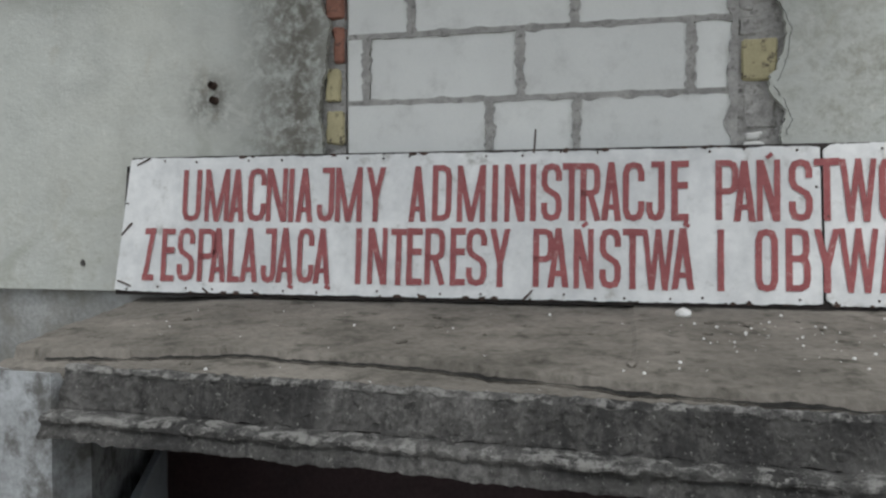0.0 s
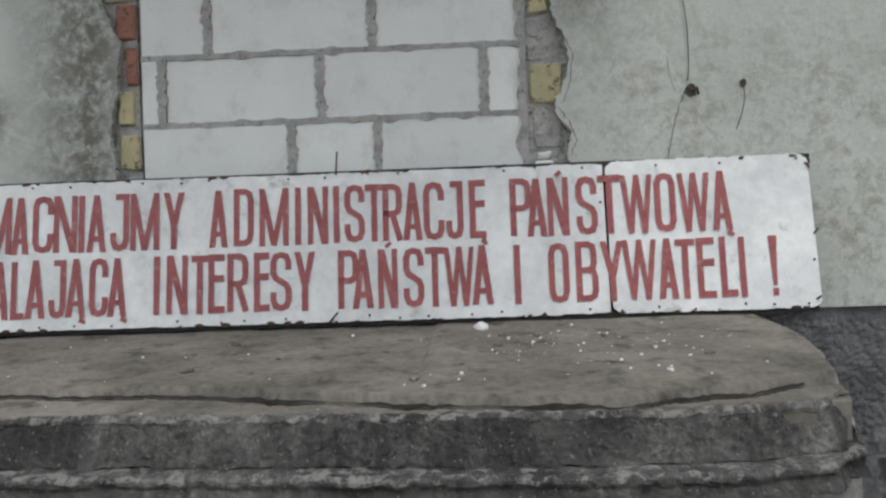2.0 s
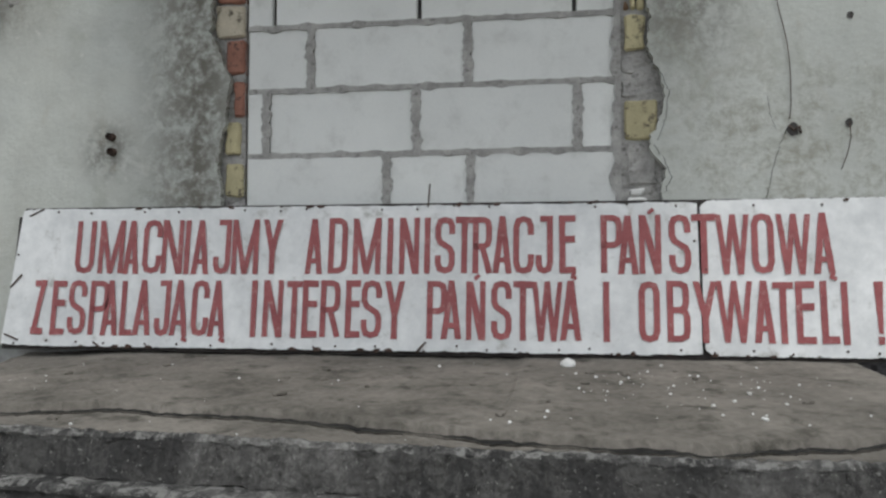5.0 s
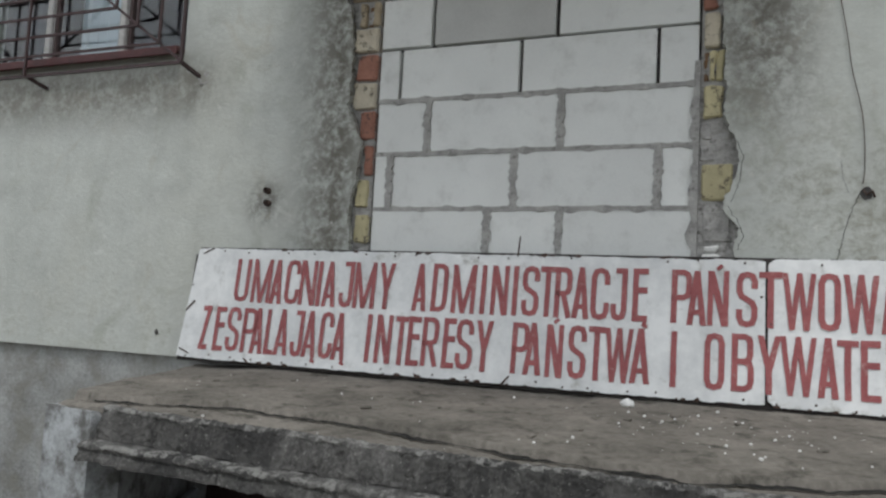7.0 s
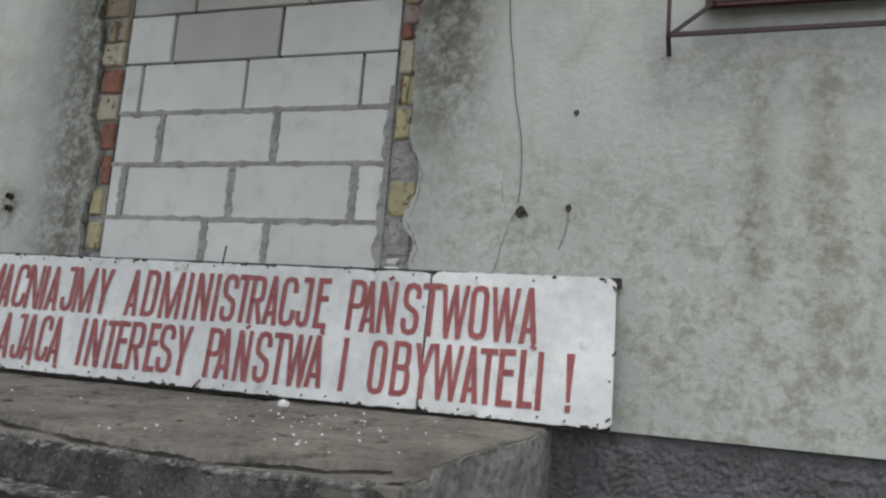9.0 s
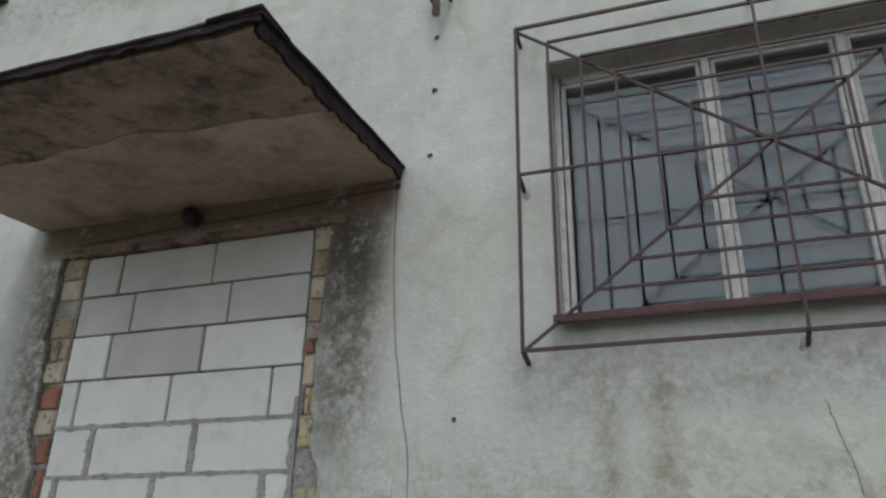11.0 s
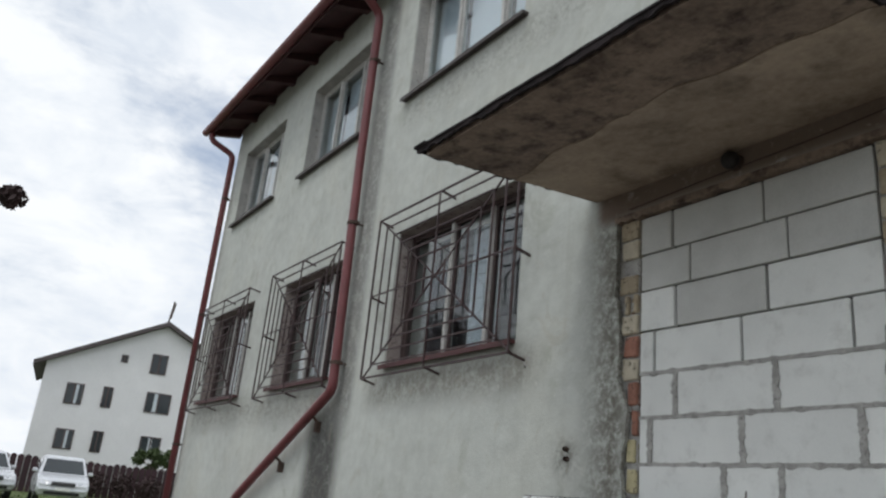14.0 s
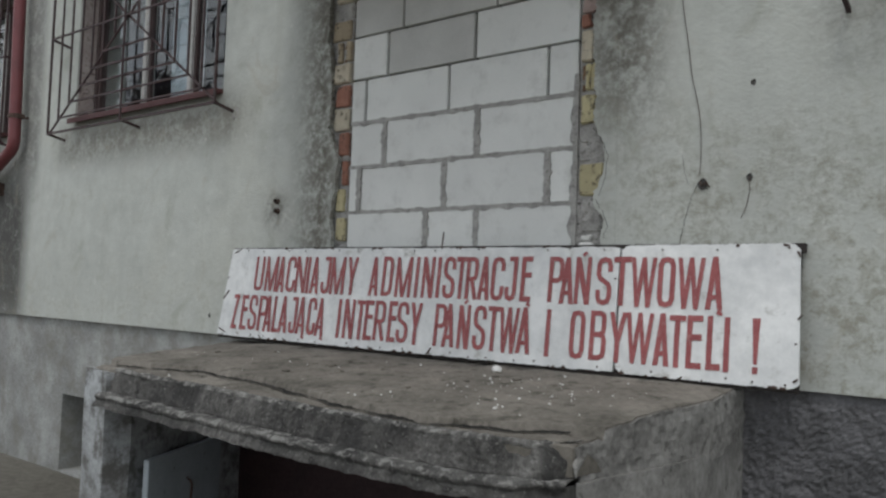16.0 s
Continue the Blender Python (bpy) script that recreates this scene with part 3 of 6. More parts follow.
def eave(name, x0, x1, y_out, z_out, slope, depth, gap):
    """A sloping roof edge with rafter tails, fascia board and a half-round gutter."""
    root = tagged(empty(name, (x0, 0, z_out)), "dark red roof overhang with rafter tails and painted gutter", "roof", kind="structure")
    inv = Matrix.Translation((-x0, 0, -z_out))

    def add(nm, bm, mat_, lab=""):
        bm.transform(inv)
        return part(nm, bm, mat_, root, lab)

    bm = bmesh.new()
    y1 = depth
    z1 = z_out + slope * (y1 - y_out)
    for a, b in ((0.06, 0.12),):
        vs = [bm.verts.new(p) for p in ((x0, y_out, z_out + a), (x1, y_out, z_out + a), (x1, y1, z1 + a), (x0, y1, z1 + a), (x0, y_out, z_out + b), (x1, y_out, z_out + b), (x1, y1, z1 + b), (x0, y1, z1 + b))]
        for q in ((0, 3, 2, 1), (4, 5, 6, 7), (0, 1, 5, 4), (1, 2, 6, 5), (2, 3, 7, 6), (3, 0, 4, 7)):
            bm.faces.new([vs[i] for i in q])
    add("roof_deck", bm, FASCIA, "dark red boarded roof deck")
    bm = bmesh.new()
    box(bm, x0, x1, y_out - 0.02, y_out + 0.005, z_out - 0.03, z_out + 0.13, 0.003)
    add("fascia_board", bm, FASCIA)
    n = int((x1 - x0) / gap)
    for i in range(n + 1):
        x = x0 + 0.12 + (x1 - x0 - 0.24) * i / n
        bm = bmesh.new()
        prism(bm, [(y_out + 0.02, z_out - 0.02), (y_out + 0.02, z_out + 0.058), (0.0, z_out + slope * (0 - y_out) + 0.058), (0.0, z_out + slope * (0 - y_out) - 0.09)], x - 0.05, x + 0.05)
        bm.transform(Matrix(((0, 1, 0, 0), (1, 0, 0, 0), (0, 0, 1, 0), (0, 0, 0, 1))))
        add("rafter_tail", bm, FASCIA)
    bm = bmesh.new()
    k = 8
    prof = [(y_out - 0.075 + 0.065 * math.cos(math.pi + math.pi * i / k), z_out + 0.05 + 0.065 * math.sin(math.pi + math.pi * i / k)) for i in range(k + 1)]
    inner = [(y_out - 0.075 + 0.057 * math.cos(2 * math.pi - math.pi * i / k), z_out + 0.05 + 0.057 * math.sin(2 * math.pi - math.pi * i / k)) for i in range(k + 1)]
    prism(bm, prof + inner, x0 - 0.03, x1 + 0.03)
    bm.transform(Matrix(((0, 1, 0, 0), (1, 0, 0, 0), (0, 0, 1, 0), (0, 0, 0, 1))))
    add("gutter", bm, GUTTER, "red-brown half-round gutter")
    return root


eave("eave_left_wing", -9.34, -3.62, -0.48, 7.22, 0.40, -0.0, 0.72)
eave("eave_attic", -4.12, 9.2, -0.62, 9.62, 0.42, -0.0, 0.8)
for nm, x0, x1, z in (("roof_left_wing", -9.34, -3.86, 7.48), ("roof_main", -4.12, 9.2, 9.95)):
    bm = bmesh.new()
    prism(bm, [(0.0, z - 0.06), (0.0, z + 0.06), (4.1, z + 1.7), (8.6, z + 0.06), (8.6, z - 0.06), (4.1, z + 1.58)], x0, x1)
    bm.transform(Matrix(((0, 1, 0, 0), (1, 0, 0, 0), (0, 0, 1, 0), (0, 0, 0, 1))))
    tagged(to_object(nm, bm, FASCIA), "dark red pitched roof", "roof", kind="structure")

# ---- windows ----


def window(name, x0, x1, z0, z1, barred, blind, shares=(0.33, 0.41, 0.26), sill_mat=SILL, frame_mat=FRAME, post_mat=FRAME, reveal_mat=PUTTY, y=0.14):
    root = tagged(empty(name, ((x0 + x1) / 2, y, z0)), "white-painted wooden window with peeling frames" + (" behind an iron grille" if barred else " and pale sheets for mirrored sky"), "window", kind="structure")
    inv = Matrix.Translation((-(x0 + x1) / 2, -y, -z0))

    def add(nm, bm, mat_, lab="", parent=None):
        bm.transform(inv)
        return part(nm, bm, mat_, parent or root, lab)

    # grey reveal lining, proud of the wall's cut faces
    bm = bmesh.new()
    t = 0.006
    box(bm, x0, x0 + t, 0.012, y, z0, z1)
    box(bm, x1 - t, x1, 0.012, y, z0, z1)
    box(bm, x0 + t, x1 - t, 0.012, y, z1 - t, z1 - 0.001)
    add("reveal", bm, reveal_mat, "smeared window reveal")
    bm = bmesh.new()
    f = 0.045
    for q in ((x0, x0 + f, z0, z1), (x1 - f, x1, z0, z1), (x0 + f, x1 - f, z1 - f, z1), (x0 + f, x1 - f, z0, z0 + f)):
        box(bm, q[0] + 0.007, q[1] - 0.007, y, y + 0.09, q[2] + 0.001, q[3] - 0.001, 0.004)
    add("window_frame", bm, frame_mat)
    panes = len(shares)
    cuts = [x0 + f + (x1 - x0 - 2 * f) * sum(shares[:i]) for i in range(panes + 1)]
    for i in range(panes):
        a, b = cuts[i], cuts[i + 1]
        if i:
            bm = bmesh.new()
            box(bm, a - 0.021, a + 0.021, y - 0.012, y + 0.08, z0 + f, z1 - f, 0.006)
            add("mullion", bm, post_mat)
        bm = bmesh.new()
        s = 0.022
        l, r = a + (0.024 if i else 0.0), b - (0.024 if i < panes - 1 else 0.0)
        for q in ((l, l + s, z0 + f, z1 - f), (r - s, r, z0 + f, z1 - f), (l + s, r - s, z1 - f - s, z1 - f), (l + s, r - s, z0 + f, z0 + f + s)):
            box(bm, q[0], q[1], y + 0.012, y + 0.055, q[2], q[3], 0.004)
        sash = add("sash", bm, frame_mat)
        bm = bmesh.new()
        box(bm, l + s - 0.006, r - s + 0.006, y + 0.03, y + 0.035, z0 + f + s - 0.006, z1 - f - s + 0.006)
        pane = add("pane", bm, GLASS, "", sash)
        pane.visible_shadow = False
        if barred and x0 > 0:
            bm = bmesh.new()
            box(bm, l + s - 0.006, r - s + 0.006, y + 0.066, y + 0.071, z0 + f + s - 0.006, z1 - f - s + 0.006)
            inner = add("inner_pane", bm, GLASS, "", sash)
            inner.visible_shadow = False
        # sky reflection put in as the colour of a sheet behind each pane
        if blind:
            bm = bmesh.new()
            top = z0 + f + (z1 - z0 - 2 * f) * blind
            cols = 10
            for c in range(cols):
                u0, u1 = l + 0.01 + (r - l - 0.02) * c / cols, l + 0.01 + (r - l - 0.02) * (c + 1) / cols
                d0, d1 = 0.004 * math.sin(c * 1.7), 0.004 * math.sin((c + 1) * 1.7)
                vs = [bm.verts.new(p) for p in ((u0, y + 0.12 + d0, z0 + 0.03), (u1, y + 0.12 + d1, z0 + 0.03), (u1, y + 0.12 + d1, top), (u0, y + 0.12 + d0, top))]
                bm.faces.new(vs)
            add("blind", bm, CURTAIN_AND_SKY, "pale blue-white sheet coloured like sky mirrored in the pane")
        elif barred and x0 < 0 and i == 1:
            bm = bmesh.new()
            cols = 14
            for c in range(cols):
                u0, u1 = l + (r - l) * 0.72 * c / cols, l + (r - l) * 0.72 * (c + 1) / cols
                d0, d1 = 0.025 * math.sin(c * 1.9), 0.025 * math.sin((c + 1) * 1.9)
                vs = [bm.verts.new(p) for p in ((u0, y + 0.22 + d0, z0 + 0.02), (u1, y + 0.22 + d1, z0 + 0.02), (u1, y + 0.22 + d1, z1 - 0.06), (u0, y + 0.22 + d0, z1 - 0.06))]
                bm.faces.new(vs)
            add("curtain", bm, CURTAIN_AND_SKY, "thin pale curtain")
    bm = bmesh.new()
    o = 0.0 if barred else 0.05
    box(bm, x0 - o, x1 + o, -0.065, y - 0.002, z0 - 0.022, z0 + 0.004, 0.004)
    box(bm, x0 - o, x1 + o, -0.072, -0.062, z0 - 0.042, z0 + 0.002, 0.003)
    add("window_sill", bm, sill_mat, "rusted sheet-metal sill")
    return root


for nm, w in WINDOWS.items():
    window(nm, *w, sill_mat=SILL_RED if w[4] else SILL, shares=(0.38, 0.32, 0.30) if w[4] else (0.33, 0.41, 0.26), **(dict(frame_mat=FRAME_DARK, reveal_mat=REVEAL_BROWN) if w[4] and w[0] < 0 else {}))
window("window_10", -2.62, -1.42, 8.16, 9.22, False, 0.0, shares=(0.5, 0.5))


def cellar_window(name, x0, x1, z0, z1):
    root = tagged(empty(name, ((x0 + x1) / 2, 0.1, z0)), "small cellar window with a flaking pale board in a deep reveal", "window", kind="structure")
    bm = bmesh.new()
    box(bm, x0 + 0.06, x1, 0.24, 0.28, z0, z1)
    bm.transform(Matrix.Translation((-(x0 + x1) / 2, -0.1, -z0)))
    part("board", bm, PIER, root)
    bm = bmesh.new()
    box(bm, x0 + 0.002, x0 + 0.06, 0.22, 0.29, z0, z1, 0.004)
    bm.transform(Matrix.Translation((-(x0 + x1) / 2, -0.1, -z0)))
    part("window_frame", bm, FRAME_DARK, root)
    return root


cellar_window("window_11", -5.28, -4.56, -0.15, 0.52)
cellar_window("window_12", -3.06, -2.26, -0.1, 0.5)
cellar_window("window_13", 2.68, 3.5, -0.2, 0.54)

# ---- iron grilles: nested rectangles on two diagonals ----


def grille(x0, x1, z0, z1, y, lab):
    cx, cz = (x0 + x1) / 2, (z0 + z1) / 2
    root = tagged(empty("window_grille", (cx, y, z0)), lab, "grille", "window grilles")

    def bar(nm, a, b, r=0.0075):
        bm = bmesh.new()
        rod(bm, a, b, r * 1.2)
        bm.transform(Matrix.Translation((-cx, -y, -z0)))
        part(nm, bm, IRON, root)

    for a, b in (((x0, z0), (x1, z0)), ((x1, z0), (x1, z1)), ((x1, z1), (x0, z1)), ((x0, z1), (x0, z0))):
        bar("frame_bar", (a[0], y, a[1]), (b[0], y, b[1]), 0.009)
    bar("diagonal_bar", (x0, y + 0.012, z0), (x1, y + 0.012, z1))
    bar("diagonal_bar", (x0, y + 0.024, z1), (x1, y + 0.024, z0))
    bar("cross_bar", (x0, y - 0.004, cz), (x1, y - 0.004, cz))
    bar("cross_bar", (cx, y - 0.012, z0), (cx, y - 0.012, z1))
    n = 7
    for k in range(1, n):
        hx, hz = (x1 - x0) / 2 * (1 - k / n), (z1 - z0) / 2 * (1 - k / n)
        for s in (-1, 1):
            bar("upright_bar", (cx + s * hx, y + 0.002, cz - hz), (cx + s * hx, y + 0.002, cz + hz))
            if k < n - 1:
                bar("level_bar", (cx - hx, y - 0.002, cz + s * hz), (cx + hx, y - 0.002, cz + s * hz))
    for x, z in ((x0, z0), (cx, z0), (x1, z0), (x0, cz), (x1, cz), (x0, z1), (cx, z1), (x1, z1)):
        bar("wall_hook", (x, y, z), (x, 0.03, z - 0.035), 0.01)
    return root


GRILLES = ((2.585, 4.80, 2.545, 4.23, -0.12), (-3.19, -1.03, 2.575, 4.115, -0.15), (-5.97, -4.03, 2.575, 4.11, -0.15), (-8.75, -6.78, 2.575, 4.11, -0.15))
for x0, x1, z0, z1, y in GRILLES:
    grille(x0, x1, z0, z1, y, "rusty maroon iron window grille of nested bars on diagonals")
    # patches of mortar where the hooks enter the wall
for x0, x1, z0, z1, y in GRILLES[:2]:
    for x, z in ((x0, z0), ((x0 + x1) / 2, z0), (x1 + 0.03, z0), (x0, (z0 + z1) / 2)):
        bm = bmesh.new()
        bmesh.ops.create_icosphere(bm, subdivisions=3, radius=0.045)
        for v in bm.verts:
            v.co = Vector((v.co.x, v.co.y * 0.09, v.co.z)) * (1 + 0.9 * noise.noise(v.co * 26 + Vector((x, 0, z)) * 7) + 0.4 * noise.noise(v.co * 80))
        bm.transform(Matrix.Translation((x, 0.0, z - 0.04)))
        tagged(to_object("mortar_patch", bm, MORTAR, smooth_faces=True), "lump of grey mortar round a grille hook", "mortar patch", "mortar patches")

# ---- the blocked doorway ----
ROWS = (  # z0, z1, joints, wide mortar
    (1.10, 1.345, (0.30, 0.91), True), (1.345, 1.595, (0.62, 1.22), True), (1.595, 1.85, (0.575, 0.90), True), (1.85, 2.108, (0.09, 0.69, 1.30), True),
    (2.108, 2.36, (0.27, 0.89), True), (2.36, 2.61, (0.115, 0.70, 1.29), False), (2.61, 2.86, (0.27, 0.86), False), (2.86, 3.09, (0.376, 0.99), False), (3.09, 3.335, (0.25, 0.86), False),
)
infill = tagged(empty("block_infill", (0.73, 0.03, 1.1)), "white aerated concrete blocks walling up a former doorway", "block wall", kind="structure")
IN = Matrix.Translation((-0.73, -0.03, -1.1))
bm = bmesh.new()
box(bm, 0.0, 1.46, 0.062, 0.30, 1.097, 3.35)
bm.transform(IN)
part("joint_bed", bm, JOINT, infill, "dark recessed joints")
rng = random.Random(4)
for k, (z0, z1, joints, wide) in enumerate(ROWS):
    g = 0.011 if wide else 0.008
    xs = [0.006, *joints, 1.454]
    if wide:
        bm = bmesh.new()
        box(bm, 0.003, 1.457, 0.045, 0.066, z0 + 0.001, z1 - 0.001)
        bm.transform(IN)
        part("mortar_bed", bm, MORTAR, infill, "grey smeared mortar")
    for i, (a, b) in enumerate(zip(xs, xs[1:])):
        bm = bmesh.new()
        gl = g * (0.5 if i == 0 else rng.uniform(0.7, 1.3))
        gr = g * (0.5 if i == len(xs) - 2 else rng.uniform(0.7, 1.3))
        d = rng.uniform(-0.003, 0.003)
        box(bm, a + gl, b - gr, 0.03 + d, 0.20, z0 + 0.006, z1 - 0.006, 0.004)
        bm.transform(IN)
        # top two courses: canopy shade put into the colour; block (6, 1) is duller itself
        part("block", bm, BLOCK_DULL_SHADED if k > 6 or (k, i) == (6, 1) else BLOCK, infill)
    # ragged smears of mortar over the joints of the lower courses
    if wide:
        for x in joints:
            bm = bmesh.new()
            n = 22
            w0, w1 = rng.uniform(0.004, 0.016), rng.uniform(0.004, 0.016)
            left = [(x - 0.007 - w0 * (0.5 + 0.9 * noise.noise((x * 9, j * 0.5, k))) - 0.007 * rng.random(), z0 + 0.004 + (z1 - z0 - 0.008) * j / n) for j in range(n + 1)]
            right = [(x + 0.007 + w1 * (0.5 + 0.9 * noise.noise((x * 7, j * 0.5, k + 5.5))) + 0.007 * rng.random(), z0 + 0.004 + (z1 - z0 - 0.008) * j / n) for j in range(n, -1, -1)]
            prism(bm, left + right, 0.0235, 0.05)
            bm.transform(IN)
            part("mortar_smear", bm, MORTAR, infill)
    if 1 < k < 5:
        bm = bmesh.new()
        n = 90
        lo = [(0.01 + 1.44 * j / n, z1 - 0.009 - 0.010 * max(0.0, noise.noise((j * 0.23, k, 1.0))) * 2 - 0.003 * rng.random()) for j in range(n + 1)]
        hi = [(0.01 + 1.44 * j / n, z1 + 0.006 + 0.008 * max(0.0, noise.noise((j * 0.23, k, 7.0))) * 2 + 0.003 * rng.random()) for j in range(n, -1, -1)]
        prism(bm, lo + hi, 0.0255, 0.05)
        bm.transform(IN)
        part("mortar_smear", bm, MORTAR if k < 5 else JOINT, infill)
bm = bmesh.new()
n = 60
prism(bm, [(1.44 - 0.03 * max(0.0, math.sin(math.pi * j / n)) ** 0.6 * (0.5 + 0.9 * noise.noise((j * 0.33, 0.5, 2.0))) - 0.004 * rng.random(), 1.2 + 1.25 * j / n) for j in range(n + 1)] + [(1.459, 2.45), (1.459, 1.2)], 0.0215, 0.05)
bm.transform(IN)
part("mortar_smear", bm, MORTAR, infill)

# brick jambs laid bare on both sides: bottom, top, near inset, width, brick
JAMBS = (
    (-0.19, -1, 0.0, ((1.10, 1.30, 0.0, 0.05, "G"), (1.31, 1.43, 0.0, 0.07, "Y"), (1.45, 1.62, 0.0, 0.06, "G"), (1.69, 1.82, 0.004, 0.075, "Y"), (1.857, 1.99, 0.018, 0.06, "Y"), (2.01, 2.15, 0.004, 0.045, "R"), (2.18, 2.315, 0.002, 0.075, "R"), (2.33, 2.458, 0.004, 0.122, "C"), (2.468, 2.592, 0.002, 0.108, "R"), (2.606, 2.718, 0.006, 0.125, "C"), (2.732, 2.85, 0.004, 0.034, "T"), (2.732, 2.85, 0.042, 0.030, "B"), (2.732, 2.85, 0.076, 0.036, "T"), (2.862, 2.978, 0.014, 0.142, "T"), (2.99, 3.07, 0.01, 0.15, "G"), (3.085, 3.20, 0.004, 0.13, "C"), (3.215, 3.335, 0.006, 0.145, "T"))),
    (1.66, 1, 1.46, ((1.10, 1.24, 0.0, 0.08, "G"), (1.26, 1.40, 0.0, 0.10, "C"), (1.43, 1.60, 0.0, 0.09, "G"), (1.63, 1.665, 0.02, 0.07, "W"), (1.672, 1.70, 0.03, 0.05, "W"), (1.715, 1.84, 0.02, 0.10, "G"), (1.88, 2.022, 0.012, 0.115, "Y"), (2.04, 2.10, 0.0, 0.06, "G"), (2.125, 2.19, 0.0, 0.05, "G"), (2.21, 2.342, 0.014, 0.07, "Y"), (2.362, 2.488, 0.008, 0.022, "B"), (2.362, 2.488, 0.034, 0.022, "Y"), (2.362, 2.488, 0.060, 0.028, "Y"), (2.50, 2.645, 0.012, 0.062, "C"), (2.66, 2.72, 0.004, 0.05, "R"), (2.725, 2.80, 0.012, 0.075, "P"), (2.815, 2.93, 0.010, 0.078, "T"), (2.945, 3.05, 0.008, 0.085, "C"), (3.065, 3.19, 0.008, 0.10, "T"), (3.205, 3.335, 0.010, 0.095, "C"))),
)
# how far the plaster is broken away from the blocks, by height
BREAKS = (((1.1, 0.08), (1.62, 0.075), (1.75, 0.085), (1.9, 0.085), (2.08, 0.055), (2.16, 0.055), (2.24, 0.085), (2.35, 0.128), (2.48, 0.122), (2.66, 0.135), (2.79, 0.150), (2.92, 0.165), (3.36, 0.16)),
          ((1.1, 0.13), (1.62, 0.13), (1.68, 0.145), (1.76, 0.155), (1.83, 0.10), (1.88, 0.10), (1.96, 0.14), (2.06, 0.155), (2.13, 0.135), (2.20, 0.092), (2.33, 0.088), (2.42, 0.096), (2.52, 0.085), (2.62, 0.082), (2.76, 0.092), (2.95, 0.10), (3.36, 0.115)))
BRICKS = {"Y": BRICK_YELLOW, "C": BRICK_CREAM, "R": BRICK_RED, "G": MORTAR, "T": BRICK_TAN, "B": BRICK_BROWN, "P": BRICK_PINK, "W": WHITE_BIT}


for side, (outer, s, inner, laid) in enumerate(JAMBS):
    xa, xb = min(outer, inner), max(outer, inner)
    jamb = tagged(empty("brick_jamb", (xa, 0.0, 1.1)), "strip of bare yellow, tan and red bricks beside the blocked doorway", "brick jamb", "brick jambs", "structure")
    JI = Matrix.Translation((-xa, 0, -1.1))
    bm = bmesh.new()
    rows_ = []
    for j in range(151):
        z = 1.097 + 2.261 * j / 150
        rows_.append([bm.verts.new((x, 0.036 + 0.009 * noise.noise((x * 40, z * 30, 3.0 + side)) + 0.005 * noise.noise((x * 90, z * 90, 1.0)), z)) for x in (xa, xa + (xb - xa) * 0.2, xa + (xb - xa) * 0.4, xa + (xb - xa) * 0.6, xa + (xb - xa) * 0.8, xb)])
    for a, b in zip(rows_, rows_[1:]):
        for k in range(5):
            bm.faces.new((a[k], a[k + 1], b[k + 1], b[k]))
    bm.transform(JI)
    part("mortar_face", bm, MORTAR, jamb, "crumbling grey mortar behind the bricks")
    bm = bmesh.new()
    box(bm, xa, xb, 0.06, 0.40, 1.097, 3.358)
    bm.transform(JI)
    part("jamb_core", bm, MORTAR, jamb)
    for z0, z1, near, wide, kind_ in laid:
        bm = bmesh.new()
        p0, p1 = inner + s * near, inner + s * (near + wide)
        proud = rng.uniform(0.010, 0.022) + (0.014 if kind_ in "GB" else 0.0)
        box(bm, min(p0, p1), max(p0, p1), proud, 0.07, z0, z1, 0.007)
        bmesh.ops.subdivide_edges(bm, edges=[e for e in bm.edges if e.calc_length() > 0.03], cuts=2, use_grid_fill=True)
        for v in bm.verts:
            far_ = abs(v.co.x - p0) / max(wide, 0.02)
            v.co += Vector(noise.noise_vector(v.co * 23)) * (0.011 if kind_ in "GW" else 0.006)
            v.co.x += s * 0.016 * far_ * noise.noise((v.co.z * 26, side * 5.0, 2.0))
        bm.transform(JI)
        part("brick", bm, BRICKS[kind_], jamb)
    # broken edge of the plaster
    bm = bmesh.new()
    n = 260
    ragged = []
    for j in range(n + 1):
        z = 1.1 + 2.257 * j / n
        d = between(BREAKS[side], z) + 0.014 * noise.noise((0.3 + side * 9, z * 15, 0.5)) + 0.009 * noise.noise((3.3 + side * 9, z * 55, 0.5)) + 0.005 * noise.noise((7.3 + side * 9, z * 140, 0.5)) + rng.uniform(-0.003, 0.003)
        ragged.append((inner + s * min(d, abs(outer - inner) - 0.004), z))
    prism(bm, ragged + [(outer + s * 0.006, 3.357), (outer + s * 0.006, 1.1)], -0.0075, 0.026)
    bm.transform(JI)
    part("plaster_edge", bm, PLASTER, jamb)
bm = bmesh.new()
n = 40
prism(bm, [(-0.18 + 1.83 * j / n, 3.325 + 0.028 * rng.random()) for j in range(n + 1)] + [(1.655, 3.38), (-0.185, 3.38)], -0.008, 0.06)
tagged(to_object("lintel_edge", bm, SOFFIT_DARK), "ragged dirty plaster edge above the blocks", "lintel", kind="structure")

# ---- concrete canopy over the doorway ----
canopy = tagged(empty("door_canopy", (0.8, 0.0, 3.5)), "stained concrete canopy slab with a torn tar-felt edge", "canopy")
CI = Matrix.Translation((-0.8, 0, -3.5))
CORN = ((-0.36, 0.0, 0), (1.925, 0.0, 0), (1.94, -1.36, 0), (-0.345, -1.36, 0))
bm = bmesh.new()
grid_slab(bm, CORN, lambda u, w: 3.585 - 0.13 * w, lambda u, w: 3.543 - 0.125 * w, 30, 18, 0.006, 2.6)
bm.transform(CI)
part("slab", bm, SOFFIT_DARK, canopy, "dark damp-stained concrete underside")
